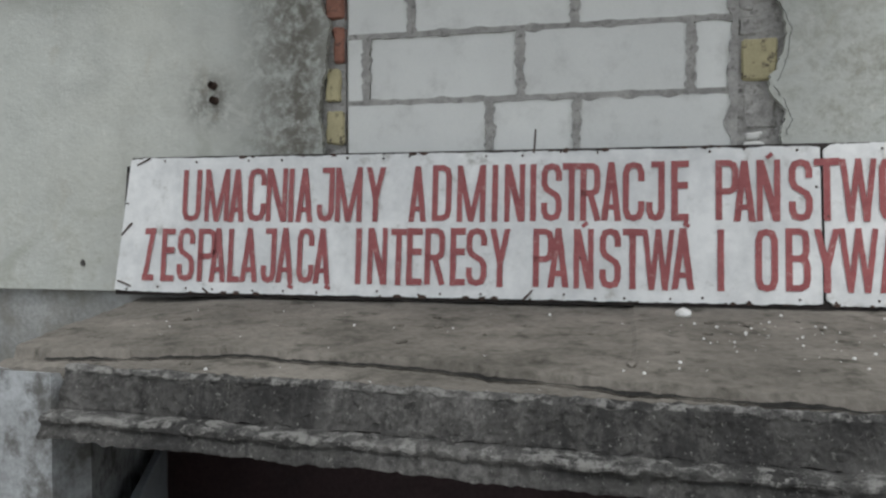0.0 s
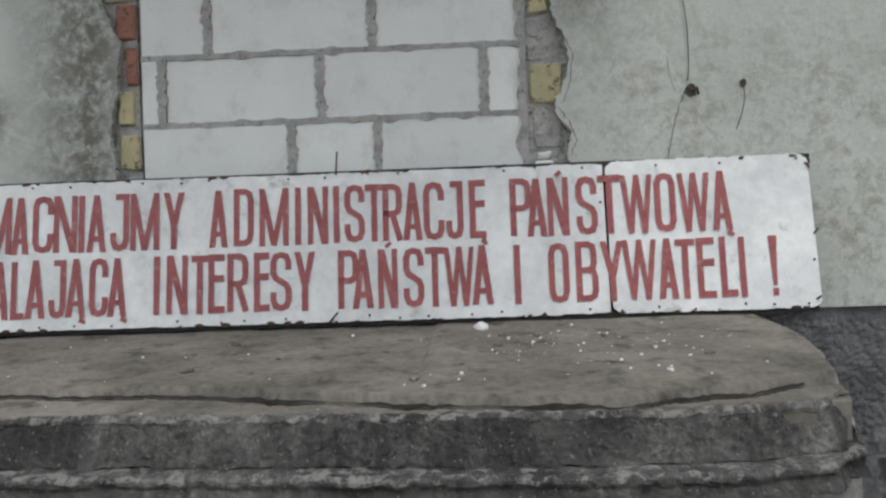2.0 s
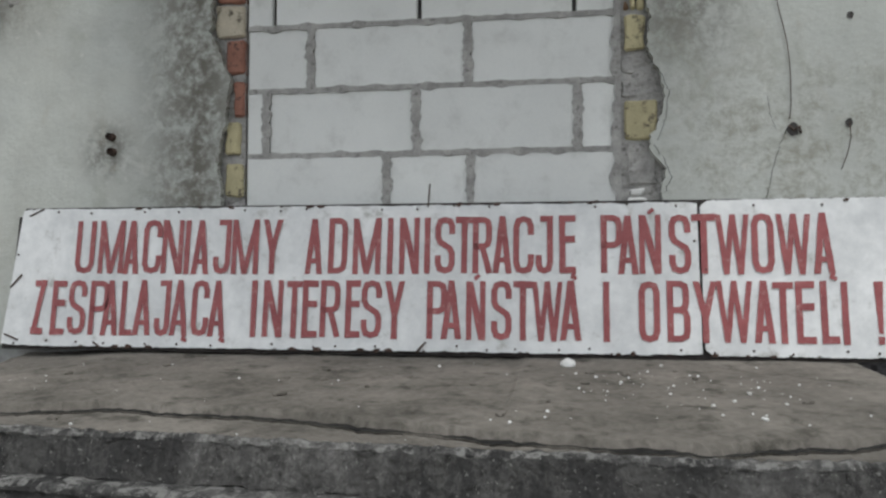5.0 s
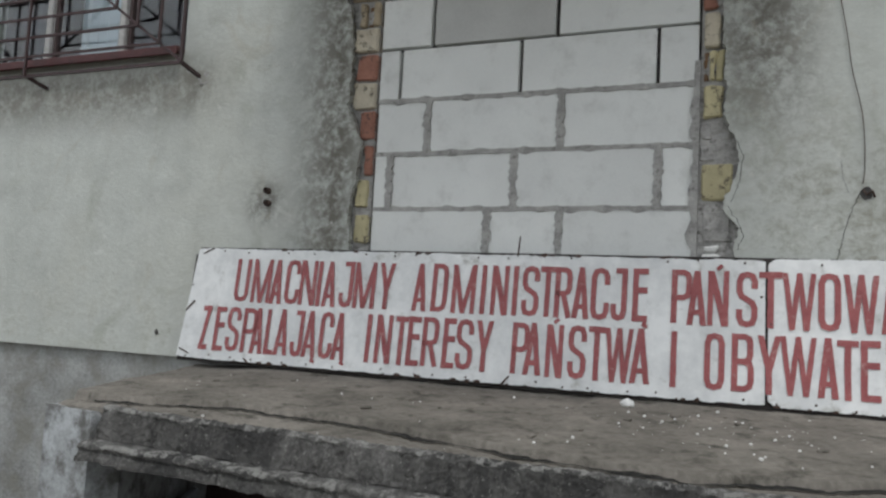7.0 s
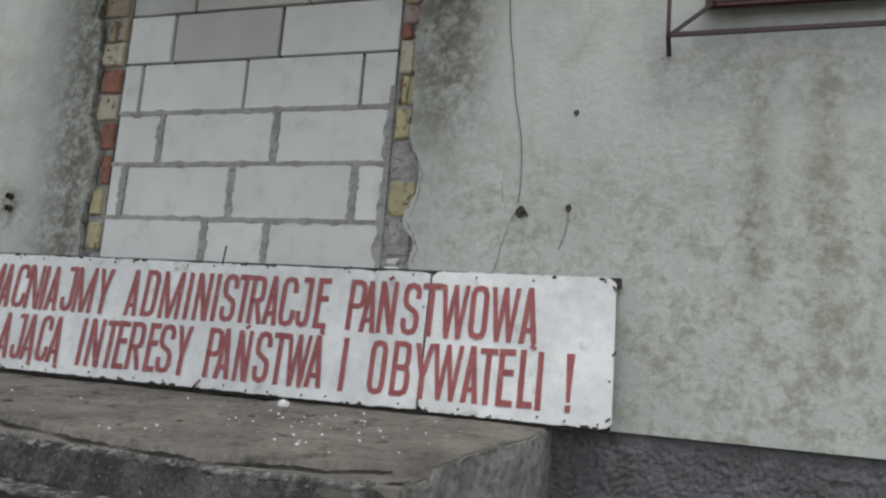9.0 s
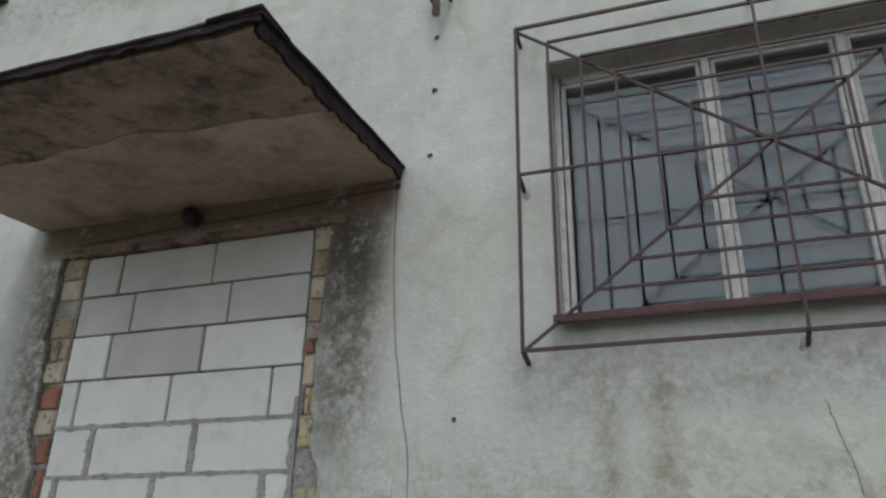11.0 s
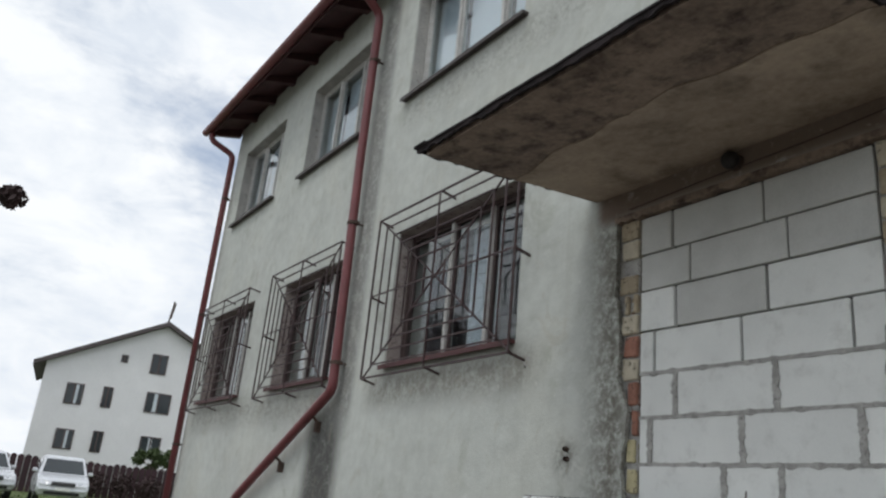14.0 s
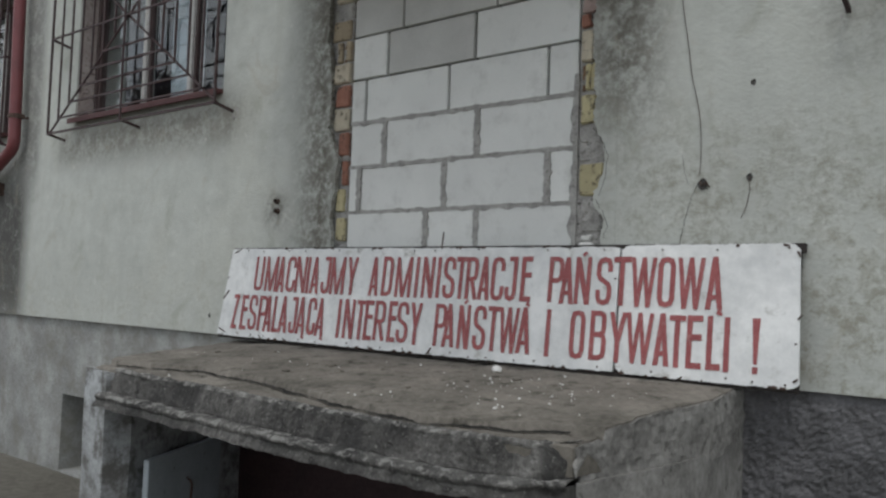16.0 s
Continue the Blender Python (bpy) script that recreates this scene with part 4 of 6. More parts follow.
# plaster skin left on the rear half of the underside, broken along its front
bm = bmesh.new()
n = 48
rag = [(-0.34 + 2.28 * j / n, -0.62 - 0.22 * math.sin(0.4 + 2.2 * j / n) - 0.07 * noise.noise((j * 0.16, 2.0, 0.0)) - 0.02 * noise.noise((j * 0.8, 5.0, 0.0))) for j in range(n + 1)]
lo_hi = []
for dz in (-0.005, 0.006):
    lo_hi.append([[bm.verts.new((x, y * k, 3.543 - 0.125 * (-y * k / 1.36) + dz)) for k in (0.0, 0.5, 1.0)] for x, y in rag])
for g in lo_hi:
    for a, b in zip(g, g[1:]):
        for k in range(2):
            bm.faces.new((a[k], a[k + 1], b[k + 1], b[k]))
for a, b, c, d in zip(lo_hi[0], lo_hi[0][1:], lo_hi[1], lo_hi[1][1:]):
    bm.faces.new((a[2], b[2], d[2], c[2]))
bm.transform(CI)
part("plaster_skin", bm, SOFFIT, canopy, "tan plaster skin, broken along its front")
bm = bmesh.new()
FELT = ((-0.41, -0.006, 0), (1.97, -0.006, 0), (1.985, -1.40, 0), (-0.40, -1.40, 0))
grid_slab(bm, FELT, lambda u, w: 3.602 - 0.132 * w, lambda u, w: 3.588 - 0.132 * w, 44, 20, 0.008, 5.0)
bm.transform(CI)
part("felt", bm, TAR, canopy, "black tar felt, torn along its rim")
for a, b, hang in (((-0.40, -1.385), (1.975, -1.385), 0.46), ((1.955, -1.385), (1.955, -0.03), 1.0), ((-0.385, -1.385), (-0.385, -0.03), 0.42)):
    bm = bmesh.new()
    n = 110
    a, b = Vector((*a, 0)), Vector((*b, 0))
    side = (b - a).normalized().cross(Vector((0, 0, 1)))
    top, low = [], []
    for j in range(n + 1):
        p = a.lerp(b, j / n)
        zt = 3.598 - 0.132 * (-p.y / 1.36)
        drop = 0.078 * hang + 0.016 * hang * noise.noise(p * 6) + 0.016 * noise.noise(p * 19) + 0.008 * noise.noise(p * 47)
        for lst, z, off in ((top, zt, 0.0), (low, zt - drop, 0.012 * noise.noise(p * 11 + Vector((0, 0, 3))))):
            lst.append((bm.verts.new((p.x + side.x * (off - 0.008), p.y + side.y * (off - 0.008), z)), bm.verts.new((p.x + side.x * (off + 0.008), p.y + side.y * (off + 0.008), z))))
    for (t0, l0), (t1, l1) in zip(zip(top, low), zip(top[1:], low[1:])):
        bm.faces.new((t0[0], t1[0], l1[0], l0[0]))
        bm.faces.new((t0[1], l0[1], l1[1], t1[1]))
        bm.faces.new((l0[0], l1[0], l1[1], l0[1]))
        bm.faces.new((t0[0], t0[1], t1[1], t1[0]))
    bm.transform(CI)
    part("felt_rim", bm, TAR, canopy)
bm = bmesh.new()
box(bm, 1.75, 1.985, -1.41, -1.2, 3.468, 3.488, 0.006)
for v in bm.verts:
    v.co.z += 0.05 * (v.co.x - 1.9)
bm.transform(CI)
part("felt_flap", bm, TAR, canopy, "lifted flap of tar felt")
bm = bmesh.new()
box(bm, -0.42, -0.30, -1.41, -1.34, 3.462, 3.485, 0.006)
bm.transform(CI)
part("felt_flap", bm, TAR, canopy, "lifted flap of tar felt")

lamp = tagged(empty("canopy_lamp", (0.73, 0.0, 3.465)), "small dark round lamp under the canopy", "lamp")
bm = bmesh.new()
bmesh.ops.create_uvsphere(bm, u_segments=18, v_segments=10, radius=0.052)
bm.transform(Matrix.Translation((0, -0.06, 0)))
part("globe", bm, LAMP_BLACK, lamp, "blackened glass globe", True)
bm = bmesh.new()
bmesh.ops.create_cone(bm, cap_ends=True, segments=18, radius1=0.05, radius2=0.042, depth=0.05, matrix=Matrix.Translation((0, -0.02, 0)) @ Matrix.Rotation(radians(90), 4, "X"))
part("base", bm, RUST, lamp)

# ---- porch roof slab over the cellar steps ----
porch = tagged(empty("cellar_porch", (1.0, -0.7, 1.0)), "weathered concrete cellar-entrance roof with chipped moulded fascia", "porch roof")
PI_ = Matrix.Translation((-1.0, 0.7, -1.0))
# plan of the front edge and of the broken rim of the upper screed, by x
FRONT = ((-0.70, -1.08), (-0.33, -1.11), (0.0, -1.135), (0.5, -1.17), (1.0, -1.21), (1.5, -1.235), (1.8, -1.225), (1.95, -1.19), (2.06, -1.12), (2.22, -0.95))
RIM = ((-0.95, -0.90), (-0.5, -1.03), (-0.23, -1.0), (0.0, -0.93), (0.3, -0.95), (0.6, -1.0), (1.0, -1.09), (1.38, -1.165), (1.55, -1.18), (1.66, -1.14), (1.85, -1.10), (2.0, -1.02), (2.25, -0.92))


def front_y(x):
    return between(FRONT, max(x, -0.70))


def rim_y(x):
    return between(RIM, max(x, -0.95)) - 0.016 * noise.noise((x * 6.0, 0.0, 4.0)) - 0.010 * noise.noise((x * 19.0, 0.0, 8.0)) - 0.004 * noise.noise((x * 60.0, 0.0, 2.0))


def porch_height(x, y):
    """The top: an upper screed layer that ends in a ragged, cracked step short of the front."""
    d = y - rim_y(x)
    step = 0.024 * min(1.0, max(0.0, d / 0.010))
    groove = -0.014 * max(0.0, 1.0 - abs(d + 0.006) / 0.014)
    second = 0.008 * min(1.0, max(0.0, (d - 0.13 - 0.05 * noise.noise((x * 3.0, 1.0, 0.0))) / 0.012)) if x > 1.1 else 0.0
    lip = y - front_y(x)
    worn = -0.012 * max(0.0, 1.0 - lip / 0.05) ** 2 * (0.7 + 1.6 * noise.noise((x * 11, 0, 0)))
    rough = 0.004 * noise.noise((x * 9, y * 9, 0)) + 0.003 * noise.noise((x * 31, y * 31, 2)) + 0.0025 * noise.noise((x * 75, y * 75, 3)) + 0.006 * noise.noise((x * 2.2, y * 2.2, 5))
    bank = 0.02 * max(0.0, (-0.42 - x) / 0.4)
    return 1.062 + 0.056 * y + step + groove + second + worn + rough - bank


def side_x(w):
    """The right-hand edge of the slab, from the wall (0) to the front (1)."""
    return 2.21 - 0.15 * max(0.0, (w - 0.38) / 0.62) ** 1.4


bm = bmesh.new()
NX, NY = 240, 150
tops = {}
for i in range(NX + 1):
    for j in range(NY + 1):
        u, w = i / NX, j / NY
        x = (-0.92 + 0.30 * w) * (1 - u) + side_x(w) * u
        y = 0.028 + (front_y(x) - 0.028) * w
        tops[i, j] = bm.verts.new((x, y, porch_height(x, y)))
for i in range(NX):
    for j in range(NY):
        bm.faces.new((tops[i, j], tops[i, j + 1], tops[i + 1, j + 1], tops[i + 1, j]))
rim = [(i, 0) for i in range(NX)] + [(NX, j) for j in range(NY)] + [(i, NY) for i in range(NX, 0, -1)] + [(0, j) for j in range(NY, 0, -1)]
low = [bm.verts.new((tops[k].co.x, tops[k].co.y, 0.90)) for k in rim]
for k, a in enumerate(rim):
    n = (k + 1) % len(rim)
    bm.faces.new((tops[a], tops[rim[n]], low[n], low[k]))
bm.faces.new(low)
bm.transform(PI_)
part("top_slab", bm, CONCRETE_TOP, porch, "brown-grey cracked concrete top with dirt")


bm = bmesh.new()
strip = []
for j in range(131):
    w = j / 130
    x, y = side_x(w), 0.02 + (front_y(side_x(w)) - 0.02) * w
    top = porch_height(x, y) - 0.006
    ring = []
    for k in range(15):
        z = 0.86 + (top - 0.86) * k / 14
        p = Vector((x, y, z))
        out = 0.007 + 0.008 * noise.noise(p * 13) + 0.006 * noise.noise(p * 34) - 0.03 * max(0.0, w - 0.8) / 0.2 * max(0.0, noise.noise(p * 17) + 0.2)
        ring.append(bm.verts.new((x + out, y - out * 0.3 * w, z)))
    strip.append(ring + [bm.verts.new((x - 0.05, y, top))])
for a, b in zip(strip, strip[1:]):
    for k in range(15):
        bm.faces.new((a[k], b[k], b[k + 1], a[k + 1]))
bm.transform(PI_)
part("side_render", bm, CEMENT_SIDE, porch, "pale grey cement on the slab's side, chipped at the corner")


def moulded(prof, mat_, nm, lab, x0=-0.37, x1=2.065, n=430, amp=0.008):
    bm = bmesh.new()
    rows = []
    pitted = mat_ is CONCRETE
    if pitted:
        fine = []
        for (y0, z0), (y1, z1) in zip(prof, prof[1:] + prof[:1]):
            steps = max(1, int(math.hypot(y1 - y0, z1 - z0) / 0.006)) if y0 < 0.01 and y1 < 0.01 else 1
            fine += [(y0 + (y1 - y0) * s / steps, z0 + (z1 - z0) * s / steps) for s in range(steps)]
        prof = fine
    for i in range(n + 1):
        x = x0 + (x1 - x0) * i / n
        ring = []
        for k, (dy, z) in enumerate(prof):
            p = Vector((x, front_y(x) + dy, z))
            w = noise.noise_vector(p * 7) * amp * 0.8 + noise.noise_vector(p * 26) * amp * 0.55 + noise.noise_vector(p * 70) * amp * 0.45
            if not pitted:
                w.z += 0.005 * noise.noise(p * 45) - 0.004 * max(0.0, noise.noise(p * 18)) * 2
                w.y += 0.012 * max(0.0, noise.noise(p * 14) + 0.1)
            # the corner is knocked off
            w.y += 0.075 * max(0.0, (x - 1.80) / 0.27) * max(0.0, noise.noise(p * 9 + Vector((0, 0, 4))) + 0.35) * (1.0 if dy < 0.01 else 0.0)
            if pitted and dy < 0.005:
                w.y += 0.004 * noise.noise(p * 38) + 0.014 * max(0.0, noise.noise(Vector((p.x * 24, p.y * 24, p.z * 13 + 9.0))) - 0.1) + 0.003 * noise.noise(p * 95)
            ring.append(bm.verts.new(p + Vector((0, w.y, w.z))))
        rows.append(ring)
    m = len(prof)
    for a, b in zip(rows, rows[1:]):
        for k in range(m):
            bm.faces.new((a[k], b[k], b[(k + 1) % m], a[(k + 1) % m]))
    bm.faces.new(rows[0])
    bm.faces.new(rows[-1][::-1])
    bm.transform(PI_)
    return part(nm, bm, mat_, porch, lab)


moulded([(0.03, 0.997), (0.0, 0.997), (-0.012, 0.985), (-0.026, 0.945), (-0.040, 0.898), (0.03, 0.898)], CONCRETE, "fascia", "grey-black pitted concrete fascia")
moulded([(0.03, 0.896), (-0.086, 0.896), (-0.102, 0.887), (-0.105, 0.878), (-0.098, 0.868), (-0.114, 0.846), (-0.116, 0.838), (0.03, 0.83)], CONCRETE, "drip_mould", "lighter worn drip moulding")
moulded([(0.03, 0.990), (0.014, 1.001), (-0.002, 1.002), (-0.015, 0.991), (-0.011, 0.983), (0.03, 0.982)], CONCRETE_EDGE, "worn_edge", "pale chipped upper edge", amp=0.007)
moulded([(-0.03, 0.8955), (-0.060, 0.8985), (-0.094, 0.8975), (-0.107, 0.889), (-0.106, 0.882), (-0.06, 0.884)], CONCRETE_EDGE, "worn_edge", "pale chipped moulding edge", amp=0.0045)
for nm, outline, mat_ in (
    ("cheek_wall", ((-0.625, -1.125), (-0.385, -1.15), (-0.37, -1.02), (-0.78, 0.026), (-0.93, 0.026)), PIER),
    ("cheek_wall", ((2.213, 0.026), (2.213, -0.48), (2.16, -0.82), (2.085, -1.10), (1.93, -1.13), (1.93, 0.026)), CEMENT_SIDE),
):
    bm = bmesh.new()
    top = 0.885
    a = [bm.verts.new((x, y, -0.9)) for x, y in outline]
    b = [bm.verts.new((x, y, (0.985 if y < -1.1 else 0.905) if mat_ is PIER else top)) for x, y in outline]
    bm.faces.new(a)
    bm.faces.new(b[::-1])
    for i in range(len(a)):
        j = (i + 1) % len(a)
        bm.faces.new((a[i], a[j], b[j], b[i]))
    bmesh.ops.subdivide_edges(bm, edges=bm.edges[:], cuts=6, use_grid_fill=True)
    for v in bm.verts:
        v.co += Vector(noise.noise_vector(v.co * 9)) * 0.007
    bm.transform(PI_)
    part(nm, bm, mat_, porch, "flaking whitewashed cheek wall" if mat_ is PIER else "chipped concrete cheek wall")
bm = bmesh.new()
box(bm, -0.9, 2.1, -0.045, 0.024, -0.9, 0.93)
bm.transform(PI_)
part("inner_wall", bm, DARK_DOOR, porch, "dark red painted door front under the slab")

door = tagged(empty("cellar_door", (-0.29, -0.98, -0.5)), "grey painted sheet door leaf standing open against the cheek of the cellar entrance", "door")
bm = bmesh.new()
box(bm, 0.0, 0.72, -0.015, 0.015, 0.0, 1.06, 0.004)
door.rotation_euler = (0, 0, radians(115))
part("door_leaf", bm, CEMENT_DOOR, door)
bm = bmesh.new()
tube(bm, bent([(0.34, -0.016, 0.74), (0.345, -0.05, 0.76), (0.355, -0.05, 0.88), (0.36, -0.016, 0.90)], 0.02), 0.006, 8)
part("handle", bm, RUST, door, "thin rusty handle")

# ---- the slogan sign ----
SB, ST = Vector((0, -0.105, 1.102)), Vector((0, -0.042, 1.645))
UP = (ST - SB).normalized()
OUT = Vector((0, -UP.z, UP.y))
HEIGHT = (ST - SB).length
sign = tagged(empty("slogan_sign", (0.75, -0.105, 1.102)), "white two-sheet metal sign with faded red lettering, leaning", "sign")
SI = Matrix.Translation((-0.75, 0.105, -1.102))


def on_sign(x, w, d):
    return Vector((x, 0, 0)) + SB + UP * w + OUT * d


def sheet(x_bl, x_br, x_tr, x_tl, h0, h1, seed):
    """One sheet of the sign: slightly buckled, with nibbled edges."""
    r = random.Random(seed)
    bm = bmesh.new()
    nx, ny = 150, 12
    front, back = {}, {}
    for i in range(nx + 1):
        for j in range(ny + 1):
            u, w = i / nx, j / ny
            x = (x_bl * (1 - u) + x_br * u) * (1 - w) + (x_tl * (1 - u) + x_tr * u) * w
            h = (h0 * (1 - u) + h1 * u) * w
            nib = 0.0035 * r.random() + 0.006 * max(0.0, noise.noise((x * 14.0, h * 3.0, seed + 0.5))) + 0.022 * max(0.0, 1 - min(u, 1 - u) / 0.02 * (0.35 if seed == 2 else 1.0)) ** 2 * (0.35 if seed == 1 else 1.0) if j in (0, ny) else 0.0
            p = on_sign(x, h + (nib if j == 0 else -nib), 0.006 + 0.002 * noise.noise((x * 2.0, h * 5.0, seed)))
            front[i, j] = bm.verts.new(p)
            back[i, j] = bm.verts.new(p - OUT * 0.012)
    for i in range(nx):
        for j in range(ny):
            bm.faces.new((front[i, j], front[i + 1, j], front[i + 1, j + 1], front[i, j + 1]))
            bm.faces.new((back[i, j], back[i, j + 1], back[i + 1, j + 1], back[i + 1, j]))
    edge = [(i, 0) for i in range(nx)] + [(nx, j) for j in range(ny)] + [(i, ny) for i in range(nx, 0, -1)] + [(0, j) for j in range(ny, 0, -1)]
    for k, a in enumerate(edge):
        b = edge[(k + 1) % len(edge)]
        bm.faces.new((front[a], back[a], back[b], front[b]))
    bm.transform(SI)
    return part("sheet", bm, SIGN_WHITE, sign)


sheet(-0.945, 1.716, 1.712, -0.900, HEIGHT, HEIGHT - 0.004, 1)
sheet(1.726, 2.446, 2.434, 1.722, HEIGHT + 0.002, HEIGHT + 0.004, 2)
# dark wooden battens behind, seen as a line round the sheets
bm = bmesh.new()
for x0, x1, w0, w1 in ((-0.95, 2.44, -0.011, 0.03), (-0.905, 2.45, HEIGHT - 0.03, HEIGHT + 0.005), (-0.93, -0.89, 0.03, HEIGHT - 0.03), (2.39, 2.434, 0.03, HEIGHT - 0.03), (1.66, 1.78, 0.03, HEIGHT - 0.03)):
    ps = [on_sign(x, w, d) for d in (-0.010, -0.032) for x, w in ((x0, w0), (x1, w0), (x1, w1), (x0, w1))]
    vs = [bm.verts.new(p) for p in ps]
    for q in ((0, 1, 2, 3), (7, 6, 5, 4), (0, 4, 5, 1), (1, 5, 6, 2), (2, 6, 7, 3), (3, 7, 4, 0)):
        bm.faces.new([vs[i] for i in q])
bm.transform(SI)
part("batten_frame", bm, BATTEN, sign, "dark weathered batten frame")

BOWL = [(0, 1), (0.62, 1), (0.9, 0.96), (1, 0.86), (1, 0.62), (0.9, 0.52), (0.62, 0.48), (0, 0.48)]
HOOK = [(0.85, 0.03), (0.5, 0), (0.15, 0.03), (0, 0.14), (0, 0.25)]
TAIL = [(0.88, 0.02), (0.80, -0.055), (0.95, -0.075)]
ACUTE = [(0.48, 1.045), (0.62, 1.085)]
GLYPH = {  # width, strokes; True closes a stroke
    "U": (1.0, [([(0, 1), (0, 0.15), (0.15, 0.03), (0.5, 0), (0.85, 0.03), (1, 0.15), (1, 1)], False)]),
    "C": (0.95, [([(1, 0.74), (1, 0.86), (0.85, 0.97), (0.5, 1), (0.15, 0.97), (0, 0.85), (0, 0.15), (0.15, 0.03), (0.5, 0), (0.85, 0.03), (1, 0.15), (1, 0.27)], False)]),
    "J": (0.9, [([(0.35, 1), (1, 1), (1, 0.15), *HOOK], False)]),
    "D": (1.0, [([(0, 0), (0, 1), (0.6, 1), (0.9, 0.95), (1, 0.82), (1, 0.18), (0.9, 0.05), (0.6, 0)], True)]),
    "S": (0.95, [([(1, 0.76), (1, 0.86), (0.85, 0.97), (0.5, 1), (0.15, 0.97), (0, 0.86), (0, 0.66), (0.15, 0.56), (0.85, 0.43), (1, 0.33), (1, 0.14), *HOOK], False)]),
    "R": (1.0, [([(0, 0), *BOWL], False), ([(0.5, 0.48), (1, 0)], False)]),
    "P": (0.95, [([(0, 0), *BOWL], False)]),
    "O": (1.0, [([(0, 0.15), (0.15, 0.03), (0.5, 0), (0.85, 0.03), (1, 0.15), (1, 0.85), (0.85, 0.97), (0.5, 1), (0.15, 0.97), (0, 0.85)], True)]),
    "B": (1.0, [([(0, 0.52), (0, 1), (0.6, 1), (0.88, 0.96), (0.95, 0.87), (0.95, 0.65), (0.86, 0.56), (0.6, 0.52)], True), ([(0, 0.52), (0, 0), (0.62, 0), (0.92, 0.05), (1, 0.15), (1, 0.38), (0.9, 0.48), (0.6, 0.52)], True)]),
}


def stroke(bm, pts, closed, half, d, place):
    pts = [Vector((*p, 0)) for p in pts]
    n = len(pts)
    rails = []
    for i, p in enumerate(pts):
        a = pts[i - 1] if i or closed else None
        b = pts[(i + 1) % n] if i < n - 1 or closed else None
        d0 = (p - a).normalized() if a else (b - p).normalized()
        d1 = (b - p).normalized() if b else d0
        if a is None:
            p = p - d0 * half * 0.8
        if b is None:
            p = p + d0 * half * 0.8
        t = (d0 + d1)
        t = t.normalized() if t.length > 0.2 else d0
        nrm = Vector((-t.y, t.x, 0))
        k = half / max(0.5, nrm.dot(Vector((-d0.y, d0.x, 0))))
        rails.append((bm.verts.new(place(p + nrm * k, d)), bm.verts.new(place(p - nrm * k, d))))
    pairs = list(zip(rails, rails[1:])) + ([(rails[-1], rails[0])] if closed else [])
    for (l0, r0), (l1, r1) in pairs:
        bm.faces.new((r0, r1, l1, l0))


def split_sharp(pts, closed):
    """Cuts a stroke where it turns sharply, so that each limb keeps its full width."""
    if closed:
        return [(pts, True)]
    runs, run = [], [pts[0]]
    for a, p, c in zip(pts, pts[1:], pts[2:]):
        run.append(p)
        if (Vector(p) - Vector(a)).normalized().dot((Vector(c) - Vector(p)).normalized()) < -0.2:
            runs.append(run)
            run = [p]
    run.append(pts[-1])
    return [(r, False) for r in runs + [run]]


def flat_legs(c, wide, s, tb):
    """Straight-stemmed letters as bars cut level at top and foot: four corners each, heights from 0 to 1."""
    def leg(xb, xt, y0=0.0, y1=1.0, k=1.0):
        return ((xb, y0), (xb + s * k, y0), (xt + s * k, y1), (xt, y1))

    def bar_(x0, x1, y0, y1):
        return ((x0, y0), (x1, y0), (x1, y1), (x0, y1))

    mid = (wide - s) / 2
    if c == "M":
        return [leg(0, 0), leg(wide - s, wide - s), leg(mid, 0), leg(mid, wide - s)]
    if c == "N":
        return [leg(0, 0, k=0.92), leg(wide - s * 0.92, wide - s * 0.92, k=0.92), leg(wide - s * 1.1, 0, k=1.1)]
    if c == "A":
        return [leg(0, mid), leg(wide - s, mid), bar_(s * 0.8, wide - s * 0.8, 0.19, 0.28)]
    if c == "W":
        q = (wide - s * 0.9) / 4
        return [leg(q, 0, k=0.9), leg(q, 2 * q, k=0.9), leg(3 * q, 2 * q, k=0.9), leg(3 * q, 4 * q, k=0.9)]
    if c == "Y":
        return [leg(mid, 0, 0.40), leg(mid, wide - s, 0.40), leg(mid, mid, 0.0, 0.46)]
    if c == "I":
        return [leg(0, 0)]
    if c == "T":
        return [leg(mid, mid), bar_(0, wide, 1 - tb, 1)]
    if c == "E":
        return [leg(0, 0), bar_(0, wide, 1 - tb, 1), bar_(0, wide, 0, tb), bar_(0, wide * 0.96, 0.53, 0.53 + tb)]
    if c == "L":
        return [leg(0, 0), bar_(0, wide, 0, tb)]
    if c == "Z":
        return [bar_(wide * 0.08, wide, 1 - tb, 1), bar_(0, wide * 0.95, 0, tb), leg(0, wide - s)]
    if c == "!":
        return [((wide * 0.3, 0.17), (wide * 0.75, 0.17), (wide, 1), (0, 1)), bar_(wide * 0.18, wide * 0.85, 0.0, 0.12)]
    return None


